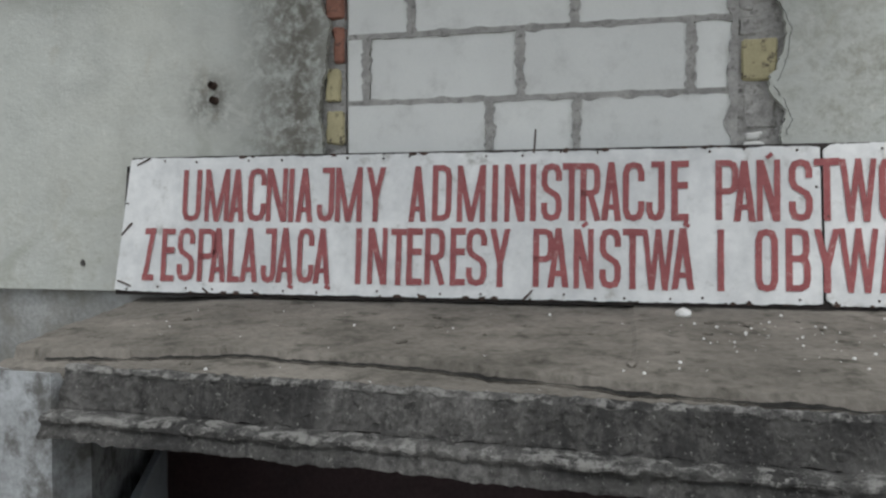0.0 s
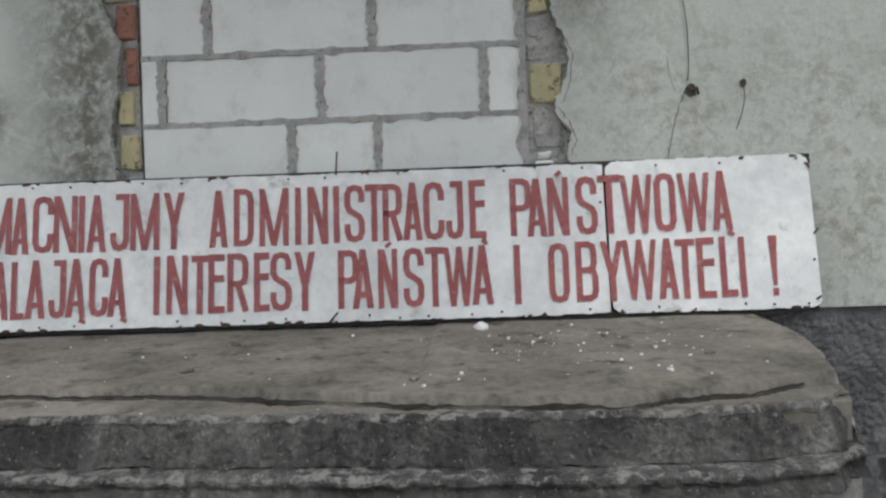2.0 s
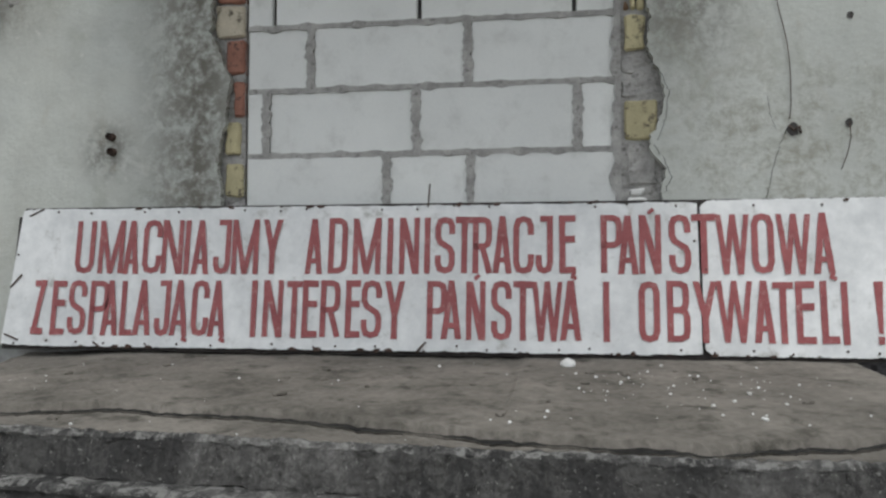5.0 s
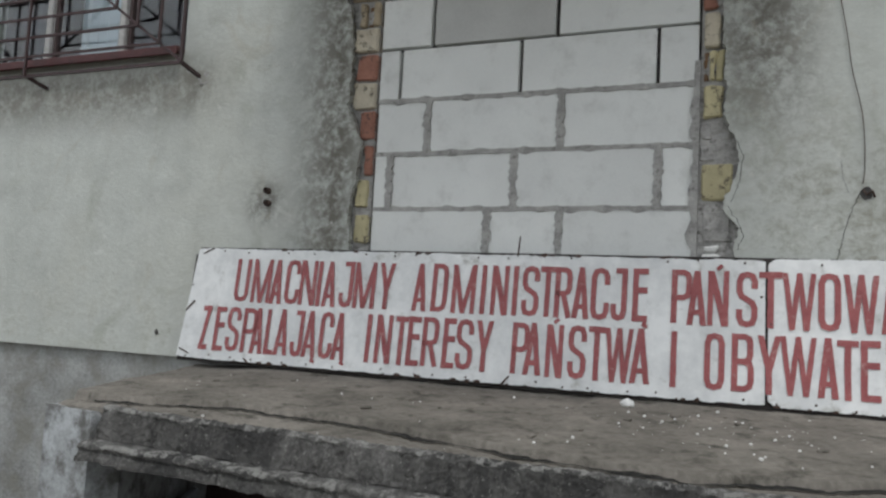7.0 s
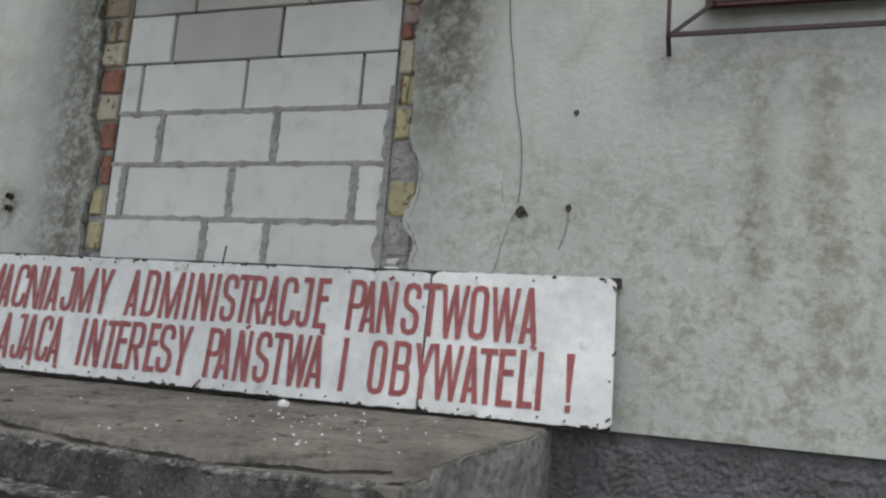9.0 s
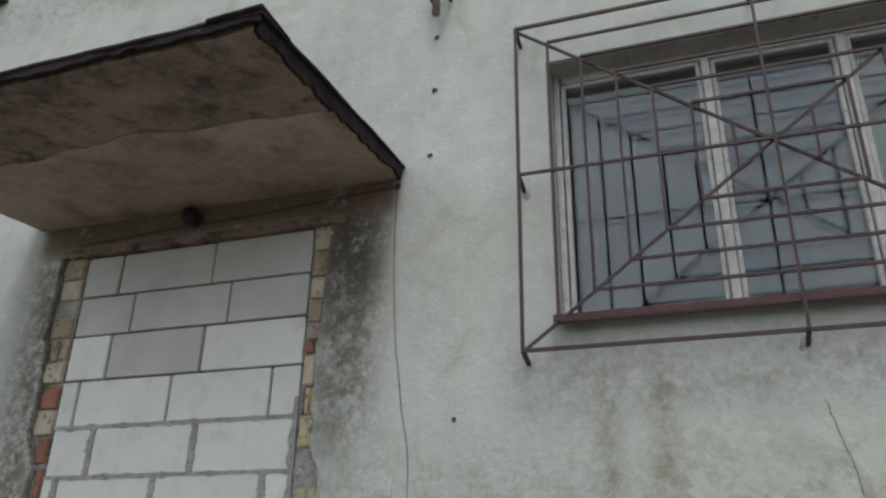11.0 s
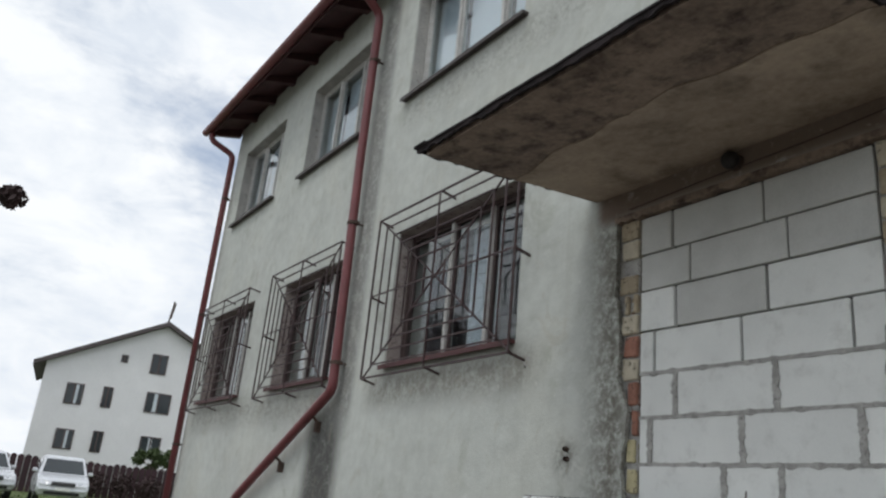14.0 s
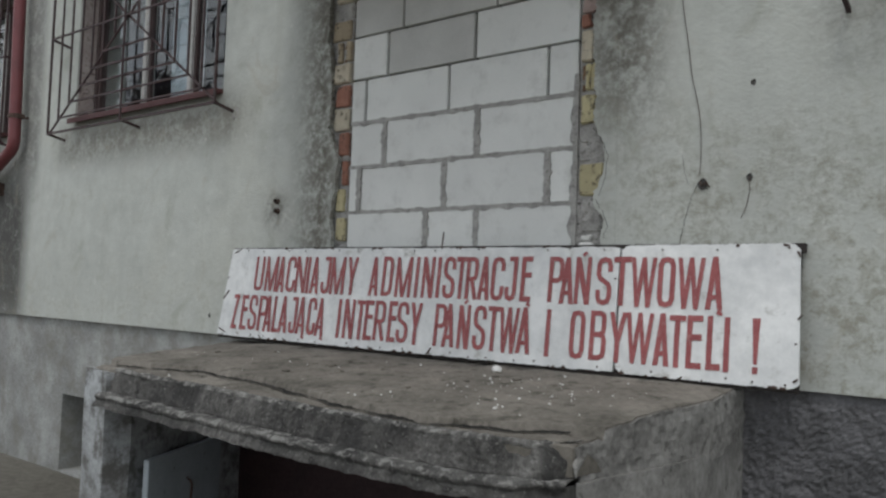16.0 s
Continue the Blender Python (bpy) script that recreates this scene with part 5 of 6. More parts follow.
def word(text, x0, x1, w0, w1, edges, thick=0.0215):
    """Paints a word between x0 and x1, from w0 to w1 up the sign; edges: each letter's sides in hundredths of the word."""
    r = random.Random(text)
    high = w1 - w0
    for c, l, e in zip(text, edges[::2], edges[1::2]):
        xl, xr = x0 + (x1 - x0) * l / 100, x0 + (x1 - x0) * e / 100
        plain = {"Ą": "A", "Ę": "E", "Ń": "N"}.get(c, c)
        gw = xr - xl
        bm = bmesh.new()
        lift = r.uniform(-0.002, 0.002)
        quads = flat_legs(plain, gw, min(thick * (0.94 if plain in "MW" else 1.0), gw), 0.115)
        d = 0.0095
        if quads:
            for q in quads:
                n = 7
                sides = [[], []]
                for j in range(n + 1):
                    t = j / n
                    for m, (a, b) in enumerate(((q[0], q[3]), (q[1], q[2]))):
                        jit = r.uniform(-0.0009, 0.0009)
                        end = r.uniform(-0.0014, 0.0014) if j in (0, n) else 0.0
                        sides[m].append(bm.verts.new(on_sign(xl + a[0] + (b[0] - a[0]) * t + jit, w0 + lift + high * (a[1] + (b[1] - a[1]) * t) + end, d)))
                for j in range(n):
                    bm.faces.new((sides[0][j], sides[1][j], sides[1][j + 1], sides[0][j + 1]))
                d += 0.0003
        else:
            span = gw - thick
            for k, (pts, closed) in enumerate(GLYPH[plain][1]):
                scaled = [(xl + thick / 2 + px * span, w0 + thick / 2 + py * (high - thick) + lift) for px, py in pts]
                for run, shut in split_sharp(scaled, closed):
                    stroke(bm, run, shut, thick / 2, d, lambda p, d: on_sign(p.x, p.y, d))
                    d += 0.0003
        for mark in ([TAIL] if c in "ĄĘ" else [ACUTE] if c == "Ń" else []):
            stroke(bm, [(xl + px * gw, w0 + py * high) for px, py in mark], False, thick * 0.32, d + 0.0003, lambda p, d: on_sign(p.x, p.y, d))
        bm.transform(SI)
        part("letter", bm, SIGN_RED, sign)


word("UMACNIAJMY", -0.655, 0.195, 0.284, 0.494, (0, 9.5, 11.6, 24, 24, 31.8, 33.4, 42.5, 42.7, 52.9, 53.7, 56.8, 57.3, 65.7, 67.7, 75.8, 76.4, 89, 90.8, 100))
word("ADMINISTRACJĘ", 0.286, 1.29, 0.284, 0.494, (0, 6.8, 9, 16.3, 18.4, 29, 31.4, 33.6, 36, 43.4, 45.3, 47.6, 49.3, 56.6, 56.8, 63.4, 63.1, 70.1, 70.4, 77.3, 77.8, 85.2, 85.8, 92, 94.2, 100))
word("PAŃSTWOWĄ", 1.378, 2.158, 0.284, 0.494, (0, 9.6, 7.5, 16.6, 17, 26.7, 30.1, 39.6, 40.1, 50.4, 50.4, 64.9, 65.6, 75.1, 76.2, 90.6, 91.1, 100))
word("ZESPALAJĄCĄ", -0.82, -0.016, 0.046, 0.258, (0, 6.8, 10.3, 17.7, 19.1, 28.5, 30.3, 40.3, 36.7, 45.6, 46.7, 53.1, 53.4, 62.5, 64.3, 72.1, 72.1, 81.2, 82.9, 91.5, 91.4, 100))
word("INTERESY", 0.084, 0.673, 0.046, 0.258, (0, 4.8, 8.1, 21.1, 23.5, 33.7, 34, 44.2, 45.8, 58.7, 62.2, 71.8, 72.4, 85.3, 87.2, 100))
word("PAŃSTWA", 0.755, 1.308, 0.046, 0.258, (0, 13.3, 9.5, 22.9, 26, 38.6, 42.4, 55.6, 56.7, 68.9, 68.6, 88.3, 86.5, 100))
word("I", 1.384, 1.414, 0.046, 0.258, (0, 100))
word("OBYWATELI", 1.505, 2.198, 0.046, 0.258, (0, 10.4, 13.8, 25, 26.5, 38.1, 37.5, 54.9, 55.3, 65, 64.3, 74, 74.9, 83.9, 86.4, 94.4, 96, 100))
word("!", 2.274, 2.304, 0.046, 0.258, (0, 100))

# nail heads along the edges, bent nails and clips that hold the sheets
rng = random.Random(9)
bm = bmesh.new()
bmesh.ops.create_cone(bm, cap_ends=True, segments=6, radius1=0.0048, radius2=0.003, depth=0.005)
nail_mesh = bpy.data.meshes.new("nail")
bm.to_mesh(nail_mesh)
bm.free()
nail_mesh.materials.append(RUST)
spots = [(-0.88 + 3.30 * i / 25 + rng.uniform(-0.03, 0.03), w + rng.uniform(-0.007, 0.007)) for i in range(26) for w in (0.016, HEIGHT - 0.016) if rng.random() < 0.85]
spots += [(-0.905, 0.36), (2.43, 0.17), (1.735, 0.30), (1.70, 0.40)]
for x, w in spots:
    ob = new("nail", nail_mesh)
    ob.parent = sign
    ob.matrix_basis = SI @ Matrix.Translation(on_sign(x, w, 0.0095)) @ OUT.to_track_quat("Z", "Y").to_matrix().to_4x4()
for x, w, dx, dw, out in ((0.752, HEIGHT - 0.012, 0.005, 0.085, 0.012), (0.72, 0.0, 0.035, 0.035, 0.02), (-0.87, HEIGHT - 0.03, 0.06, 0.028, 0.01), (-0.925, 0.23, 0.045, 0.05, 0.01), (-0.93, 0.045, 0.06, -0.022, 0.01), (1.33, HEIGHT - 0.006, 0.04, 0.006, 0.012), (2.425, HEIGHT - 0.03, 0.012, -0.02, 0.012), (2.435, 0.26, 0.014, 0.018, 0.012), (2.425, 0.03, 0.016, 0.012, 0.012), (-0.55, 0.02, 0.03, -0.02, 0.01)):
    bm = bmesh.new()
    rod(bm, on_sign(x, w, 0.008), on_sign(x + dx, w + dw, out), 0.0036, 6)
    bm.transform(SI)
    part("bent_nail", bm, RUST, sign)
# rust chips where paint has left the rim
for i in range(46):
    x = rng.uniform(-0.88, 2.41)
    w = rng.choice((0.004, HEIGHT - 0.005)) + rng.uniform(-0.001, 0.001)
    s = rng.uniform(0.004, 0.014)
    bm = bmesh.new()
    rim_ = [on_sign(x + s * math.cos(q) * rng.uniform(0.7, 1.7), w + 0.5 * s * math.sin(q) * rng.uniform(0.6, 1.5), 0.0092) for q in (0, 0.8, 1.5, 2.2, 3.14, 4.0, 4.7, 5.5)]
    lo = [bm.verts.new(p - OUT * 0.004) for p in rim_]
    hi = [bm.verts.new(p) for p in rim_]
    bm.faces.new(hi)
    for k in range(8):
        bm.faces.new((lo[k], lo[(k + 1) % 8], hi[(k + 1) % 8], hi[k]))
    bm.transform(SI)
    part("rust_chip", bm, RUST, sign)

# ---- rain pipes ----


def rain_pipe(pts, lab, brackets, r=0.05):
    root = tagged(empty("rain_pipe", pts[-1]), lab, "rain pipe", "rain pipes")
    inv = Matrix.Translation(-Vector(pts[-1]))
    bm = bmesh.new()
    tube(bm, bent(pts, 0.09), r)
    bm.transform(inv)
    part("pipe", bm, GUTTER, root, "", True)
    for p, y in brackets:
        bm = bmesh.new()
        bmesh.ops.create_cone(bm, cap_ends=True, segments=14, radius1=r + 0.009, radius2=r + 0.009, depth=0.035, matrix=Matrix.Translation(p))
        rod(bm, (p[0], p[1], p[2]), (p[0] + 0.03, y, p[2]), 0.012)
        box(bm, p[0] + 0.02, p[0] + 0.07, p[1] - 0.02, p[1] + 0.05, p[2] - 0.02, p[2] + 0.02, 0.004)
        bm.transform(inv)
        part("pipe_clip", bm, RUST, root, "rusty pipe clip")
    return root


rain_pipe([(-3.80, -0.52, 7.2), (-3.80, -0.50, 7.08), (-3.95, -0.12, 6.93), (-3.95, -0.11, 5.0), (-3.86, -0.105, 2.53), (-6.14, -0.105, 1.42), (-6.10, -0.105, 0.2)], "red-brown downpipe with a long slanting run across the wall", [((-3.95, -0.11, 6.3), 0.01), ((-3.92, -0.11, 4.3), 0.01), ((-3.87, -0.105, 2.8), 0.01), ((-6.12, -0.105, 0.8), 0.03)])
for x, z in ((-4.25, 2.3), (-5.05, 1.9)):
    bm = bmesh.new()
    rod(bm, (x, -0.105, z), (x, 0.02, z - 0.10), 0.014, 6)
    box(bm, x - 0.02, x + 0.02, -0.06, 0.02, z - 0.16, z - 0.05, 0.005)
    tagged(to_object("pipe_holder", bm, RUST), "rusty iron holder under the slanting pipe", "pipe clip", "pipe holders")
rain_pipe([(-9.16, -0.50, 7.2), (-9.16, -0.48, 7.08), (-9.10, -0.10, 6.9), (-9.09, -0.09, 0.15)], "straight red-brown downpipe at the building's corner", [((-9.10, -0.09, 6.1), 0.01), ((-9.09, -0.09, 4.1), 0.01), ((-9.09, -0.09, 2.1), 0.01)])
rain_pipe([(-3.98, -0.66, 9.62), (-3.98, -0.62, 9.45), (-3.72, -0.12, 9.2), (-3.74, -0.10, 8.3), (-3.78, -0.12, 8.02)], "short red-brown downpipe from the attic gutter", [((-3.72, -0.11, 9.0), 0.03), ((-3.73, -0.10, 8.5), 0.03)], 0.045)

# ---- iron lamp bracket ----
bracket = tagged(empty("lamp_bracket", (2.14, 0.0, 4.5)), "rusted bent pipe bracket of a missing wall lamp", "lamp bracket")
BI = Matrix.Translation((-2.14, 0, -4.5))
bm = bmesh.new()
tube(bm, bent([(2.14, -0.085, 4.47), (2.155, -0.085, 5.16), (1.98, -0.32, 5.47), (1.66, -0.62, 5.68)], 0.14, 8), 0.021, 12)
bm.transform(BI)
part("arm", bm, GALV, bracket, "", True)
for z in (4.62, 5.06):
    bm = bmesh.new()
    box(bm, 2.085, 2.21, -0.118, -0.06, z - 0.012, z + 0.012, 0.004)
    for x in (2.098, 2.198):
        rod(bm, (x, -0.09, z), (x, 0.02, z), 0.012, 6)
        rod(bm, (x, -0.132, z), (x, -0.116, z), 0.012, 6)
    bm.transform(BI)
    part("clamp", bm, RUST, bracket, "rusty clamp with bolts")

# ---- cable, holes, hooks in the wall ----
bm = bmesh.new()
CABLE = ((1.935, 3.485), (1.928, 3.35), (1.928, 3.21), (1.934, 3.0), (1.947, 2.80), (1.958, 2.65), (1.985, 2.48), (1.998, 2.36), (2.034, 2.20), (2.042, 2.10), (2.042, 1.97), (2.036, 1.93))
pts = bent([(x, -0.013, z) for x, z in CABLE], 0.05, 3)
tube(bm, pts, 0.0017, 6)
tagged(to_object("cable", bm, RUST), "thin dark cable hanging loosely down the wall", "cable")
bm = bmesh.new()
tube(bm, [(-0.05, -0.016, 3.40), (0.5, -0.014, 3.425), (1.2, -0.02, 3.44), (1.75, -0.018, 3.475), (1.935, -0.012, 3.485)], 0.003, 6)
tagged(to_object("cable", bm, RUST), "thin dark cable running under the canopy", "cable")


def hole(x, z, r, seed, lab, mat_=JOINT):
    """A chipped hole: a ragged sunken cup with a broken rim."""
    bm = bmesh.new()
    n = 14
    rim, deep = [], []
    for i in range(n):
        a = 2 * math.pi * i / n
        k = r * (1 + 0.35 * noise.noise((math.cos(a) * 1.5, math.sin(a) * 1.5, seed)))
        rim.append(bm.verts.new((x + k * math.cos(a), -0.0075, z + k * math.sin(a))))
        deep.append(bm.verts.new((x + 0.4 * k * math.cos(a), -0.0055, z + 0.4 * k * math.sin(a))))
    for i in range(n):
        j = (i + 1) % n
        bm.faces.new((rim[i], rim[j], deep[j], deep[i]))
    bm.faces.new(deep)
    return tagged(to_object("wall_hole", bm, mat_), lab, "wall hole", "holes in the plaster")


for i, (x, z, r) in enumerate(((2.05, 1.895, 0.022), (2.245, 2.295, 0.012), (2.235, 1.915, 0.014), (2.115, 4.035, 0.016), (2.10, 3.64, 0.015), (2.12, 4.38, 0.016), (-1.17, 1.21, 0.013), (1.93, 3.49, 0.018))):
    hole(x, z, r, i * 3.1, "small dark chipped hole in the plaster")
# the pair of pipe stubs left of the doorway
stub = tagged(empty("pipe_stub", (-0.55, 0.0, 1.91)), "two rusty pipe ends in a chipped plaster hollow", "pipe stub")
for dz in (0.025, -0.035):
    bm = bmesh.new()
    bmesh.ops.create_cone(bm, cap_ends=False, segments=12, radius1=0.017, radius2=0.015, depth=0.03, matrix=Matrix.Translation((0.0 if dz > 0 else 0.006, -0.015, dz)) @ Matrix.Rotation(radians(90), 4, "X"))
    bmesh.ops.create_cone(bm, cap_ends=True, segments=12, radius1=0.0145, radius2=0.0145, depth=0.006, matrix=Matrix.Translation((0.0 if dz > 0 else 0.006, -0.012, dz)) @ Matrix.Rotation(radians(90), 4, "X"))
    part("stub", bm, RUST, stub)
bm = bmesh.new()
for i in range(3):
    rod(bm, (2.05 - 0.014 + i * 0.02, -0.004, 1.91 - 0.014 * i), (2.05 + 0.008 * i, -0.022, 1.888 + 0.008 * i), 0.004, 6)
tagged(to_object("cable_stub", bm, RUST), "frayed dark cable ends in a wall hole", "cable stub")
bm = bmesh.new()
tube(bm, [(2.235, -0.012, 1.915), (2.238, -0.014, 1.86), (2.225, -0.012, 1.80), (2.205, -0.012, 1.75)], 0.0015, 6)
tagged(to_object("wire_hook", bm, RUST), "bent rusty wire hook in the plaster", "hook")


def crack(pts, width):
    bm = bmesh.new()
    r = random.Random(str(pts[0]))
    fine = []
    for (x0, z0), (x1, z1) in zip(pts, pts[1:]):
        for i in range(8):
            t = i / 8
            fine.append((x0 + (x1 - x0) * t + r.uniform(-1, 1) * width * 1.8, z0 + (z1 - z0) * t + r.uniform(-1, 1) * width))
    fine.append(pts[-1])
    l = [bm.verts.new((x - width * r.uniform(0.3, 0.7), -0.0085, z)) for x, z in fine]
    q = [bm.verts.new((x + width * r.uniform(0.3, 0.7), -0.0085, z)) for x, z in fine]
    for i in range(len(fine) - 1):
        bm.faces.new((l[i], q[i], q[i + 1], l[i + 1]))
    tagged(to_object("plaster_crack", bm, CRACK), "thin dark crack in the plaster", "crack", "plaster cracks")


crack([(1.553, 2.18), (1.60, 2.11), (1.625, 2.05), (1.618, 1.96), (1.585, 1.87)], 0.0022)
crack([(1.575, 1.85), (1.61, 1.79), (1.635, 1.735), (1.61, 1.68)], 0.0026)
crack([(2.03, 1.90), (2.00, 1.83), (1.975, 1.73), (1.95, 1.64)], 0.0022)
crack([(1.965, 2.02), (1.972, 1.95), (1.99, 1.90)], 0.0014)
crack([(3.72, 2.30), (3.75, 2.16), (3.78, 2.05), (3.79, 1.95)], 0.0022)

# ---- crumbs and grit on the porch roof ----
rng = random.Random(21)
bm = bmesh.new()
for i in range(110):
    if i < 60:
        x, y = rng.gauss(1.62, 0.22), rng.uniform(-1.0, -0.40)
    else:
        x, y = rng.uniform(-0.5, 2.0), rng.uniform(-1.2, -0.2)
    x = min(max(x, -0.5), 2.02)
    y = max(y, front_y(x) + 0.03)
    s = 0.0016 + 0.0048 * rng.random() ** 3
    z = porch_height(x, y) + s * 0.6
    m = Matrix.Translation((x, y, z)) @ Matrix.Diagonal((1, rng.uniform(0.6, 1.2), 0.8, 1))
    bmesh.ops.create_icosphere(bm, subdivisions=1, radius=s, matrix=m)
tagged(to_object("plaster_crumbs", bm, WHITE_BIT), "scattered white crumbs of plaster on the porch roof", "debris", kind="stuff")
bm = bmesh.new()
bmesh.ops.create_icosphere(bm, subdivisions=2, radius=0.022, matrix=Matrix.Translation((1.26, -0.30, porch_height(1.26, -0.3) + 0.012)) @ Matrix.Diagonal((1.2, 0.8, 0.75, 1)))
for v in bm.verts:
    v.co += Vector(noise.noise_vector(v.co * 40)) * 0.007
tagged(to_object("plaster_lump", bm, WHITE_BIT), "white lump of plaster lying before the sign", "debris")
# the dark crack below the screed's broken rim
bm = bmesh.new()
strip = []
for i in range(241):
    x = -0.5 + 2.5 * i / 240
    y = rim_y(x)
    wide = max(0.0, 0.0035 + 0.007 * noise.noise((x * 6.0, 7.0, 0.0)) + 0.003 * noise.noise((x * 31.0, 2.0, 0.0)))
    z = porch_height(x, y - 0.03)
    strip.append([bm.verts.new((x, y - 0.005 - wide * 0.9, z + 0.003)), bm.verts.new((x, y - 0.004, z + 0.004)), bm.verts.new((x, y - 0.002, z + 0.004 + wide))])
for a, b in zip(strip, strip[1:]):
    bm.faces.new((a[0], b[0], b[1], a[1]))
    bm.faces.new((a[1], b[1], b[2], a[2]))
bm.transform(PI_)
part("crack", bm, CRACK, porch, "dark dirt-filled crack")
# flakes of loose screed
for i in range(18):
    x, y = rng.uniform(-0.4, 1.95), rng.uniform(-1.08, -0.25)
    bm = bmesh.new()
    s = rng.uniform(0.008, 0.022)
    bmesh.ops.create_icosphere(bm, subdivisions=1, radius=s, matrix=Matrix.Translation((x, y, porch_height(x, y) + s * 0.25)) @ Matrix.Rotation(rng.uniform(0, 6), 4, "Z") @ Matrix.Diagonal((1.3, 0.8, 0.45, 1)))
    tagged(to_object("screed_flake", bm, CONCRETE_TOP), "loose grey flake of screed on the porch roof", "debris", "flakes on the porch roof")

# ---- ground ----


def height(x, y):
    far = min(1.0, max(0.0, (-x - 5.5) / 3.5))
    h = -0.12 + far * 0.34
    if x < -9:
        h += 0.007 * min(60.0, -x - 9) * 1.6
    return h + 0.02 * noise.noise((x * 0.4, y * 0.4, 0.0))


bm = bmesh.new()
xs = [-900, -300, -150, -100, -80, -70, -60, -55, -50] + [-46 + 0.8 * i for i in range(74)] + [15, 25, 60, 200, 900]
ys = [-900, -300, -100, -50, -30, -20, -14, -10] + [-8 + 0.5 * i for i in range(34)] + [10, 12, 15, 20, 30, 60, 150, 400, 900]
gv = {(i, j): bm.verts.new((x, y, height(x, y))) for i, x in enumerate(xs) for j, y in enumerate(ys)}
for i in range(len(xs) - 1):
    for j in range(len(ys) - 1):
        bm.faces.new((gv[i, j], gv[i + 1, j], gv[i + 1, j + 1], gv[i, j + 1]))
tagged(to_object("ground", bm, GROUND, smooth_faces=True), "bare yard soil passing into a mown lawn", "ground", kind="structure")
bm = bmesh.new()
n = 40
rows = []
for j in range(n + 1):
    y = -40 + 80 * j / n
    rows.append([bm.verts.new((x + 0.15 * noise.noise((y * 0.5, x, 0)), y, height(x, y) + 0.03)) for x in (-15.4, -14.0, -12.5, -11.2, -10.4)])
for a, b in zip(rows, rows[1:]):
    for k in range(4):
        bm.faces.new((a[k], a[k + 1], b[k + 1], b[k]))
tagged(to_object("road", bm, ASPHALT), "grey worn asphalt drive along the lawn", "road", kind="structure")

# grass on the lawn
rng = random.Random(5)
verts, faces = [], []
for i in range(9000):
    x, y = -15.6 - 24 * rng.random() ** 1.4, rng.uniform(-9, 13)
    z, hgt, a = height(x, y), rng.uniform(0.04, 0.12), rng.uniform(0, math.pi)
    w = rng.uniform(0.01, 0.03)
    k = len(verts)
    verts += [(x - w * math.cos(a), y - w * math.sin(a), z), (x + w * math.cos(a), y + w * math.sin(a), z), (x + rng.uniform(-0.05, 0.05), y + rng.uniform(-0.05, 0.05), z + hgt)]
    faces.append((k, k + 1, k + 2))
me = bpy.data.meshes.new("grass")
me.from_pydata(verts, [], faces)
me.materials.append(GRASS)
tagged(new("grass", me), "short green lawn grass", "grass", kind="stuff")

# ---- stones and boards by the corner ----
rng = random.Random(12)


def stone(x, y, z, sx, sy, sz, seed, turn):
    # split field stone: the hull of scattered points, its edges knocked off
    r = random.Random(int(seed * 10))
    bm = bmesh.new()
    for _ in range(15):
        d = Vector((r.gauss(0, 1), r.gauss(0, 1), r.gauss(0, 1))).normalized()
        bm.verts.new((d.x * sx * 1.2, d.y * sy * 1.2, d.z * sz * 1.25))
    hull = bmesh.ops.convex_hull(bm, input=bm.verts[:])
    bmesh.ops.delete(bm, geom=[v for v in hull["geom_interior"] if isinstance(v, bmesh.types.BMVert)], context="VERTS")
    bmesh.ops.dissolve_limit(bm, angle_limit=radians(14), verts=bm.verts[:], edges=bm.edges[:])
    bmesh.ops.bevel(bm, geom=bm.edges[:], offset=0.035, segments=2, affect="EDGES", clamp_overlap=True)
    bmesh.ops.triangulate(bm, faces=bm.faces[:])
    bmesh.ops.subdivide_edges(bm, edges=bm.edges[:], cuts=2, use_grid_fill=True)
    for v in bm.verts:
        v.co += Vector(noise.noise_vector(v.co * 5 + Vector((seed, 0, 0)))) * 0.022 + Vector(noise.noise_vector(v.co * 14)) * 0.008
    bm.transform(pose(x, y, z, 0, 0, turn))
    return tagged(to_object("boulder", bm, STONE, smooth_faces=True), "broken pinkish-grey fieldstone heaped by the wall", "stone", "heap of stones")


for i, (x, y, s, dz) in enumerate(((-6.2, -0.62, 0.26, 0.26), (-6.65, -0.9, 0.34, 0.16), (-5.9, -1.05, 0.32, 0.10), (-5.35, -1.25, 0.34, 0.02), (-6.4, -1.55, 0.36, 0.06), (-7.2, -1.35, 0.34, 0.1), (-5.2, -1.85, 0.36, -0.02), (-7.6, -0.9, 0.3, 0.16), (-4.6, -1.6, 0.3, -0.06), (-6.0, -2.2, 0.36, 0.0), (-8.0, -1.8, 0.34, 0.1), (-4.5, -2.2, 0.32, -0.06))):
    stone(x, y, height(x, y) + s * 0.35 + dz, s * rng.uniform(1.0, 1.4), s * rng.uniform(0.8, 1.1), s * rng.uniform(0.75, 0.95), i * 2.3, rng.uniform(0, 180))
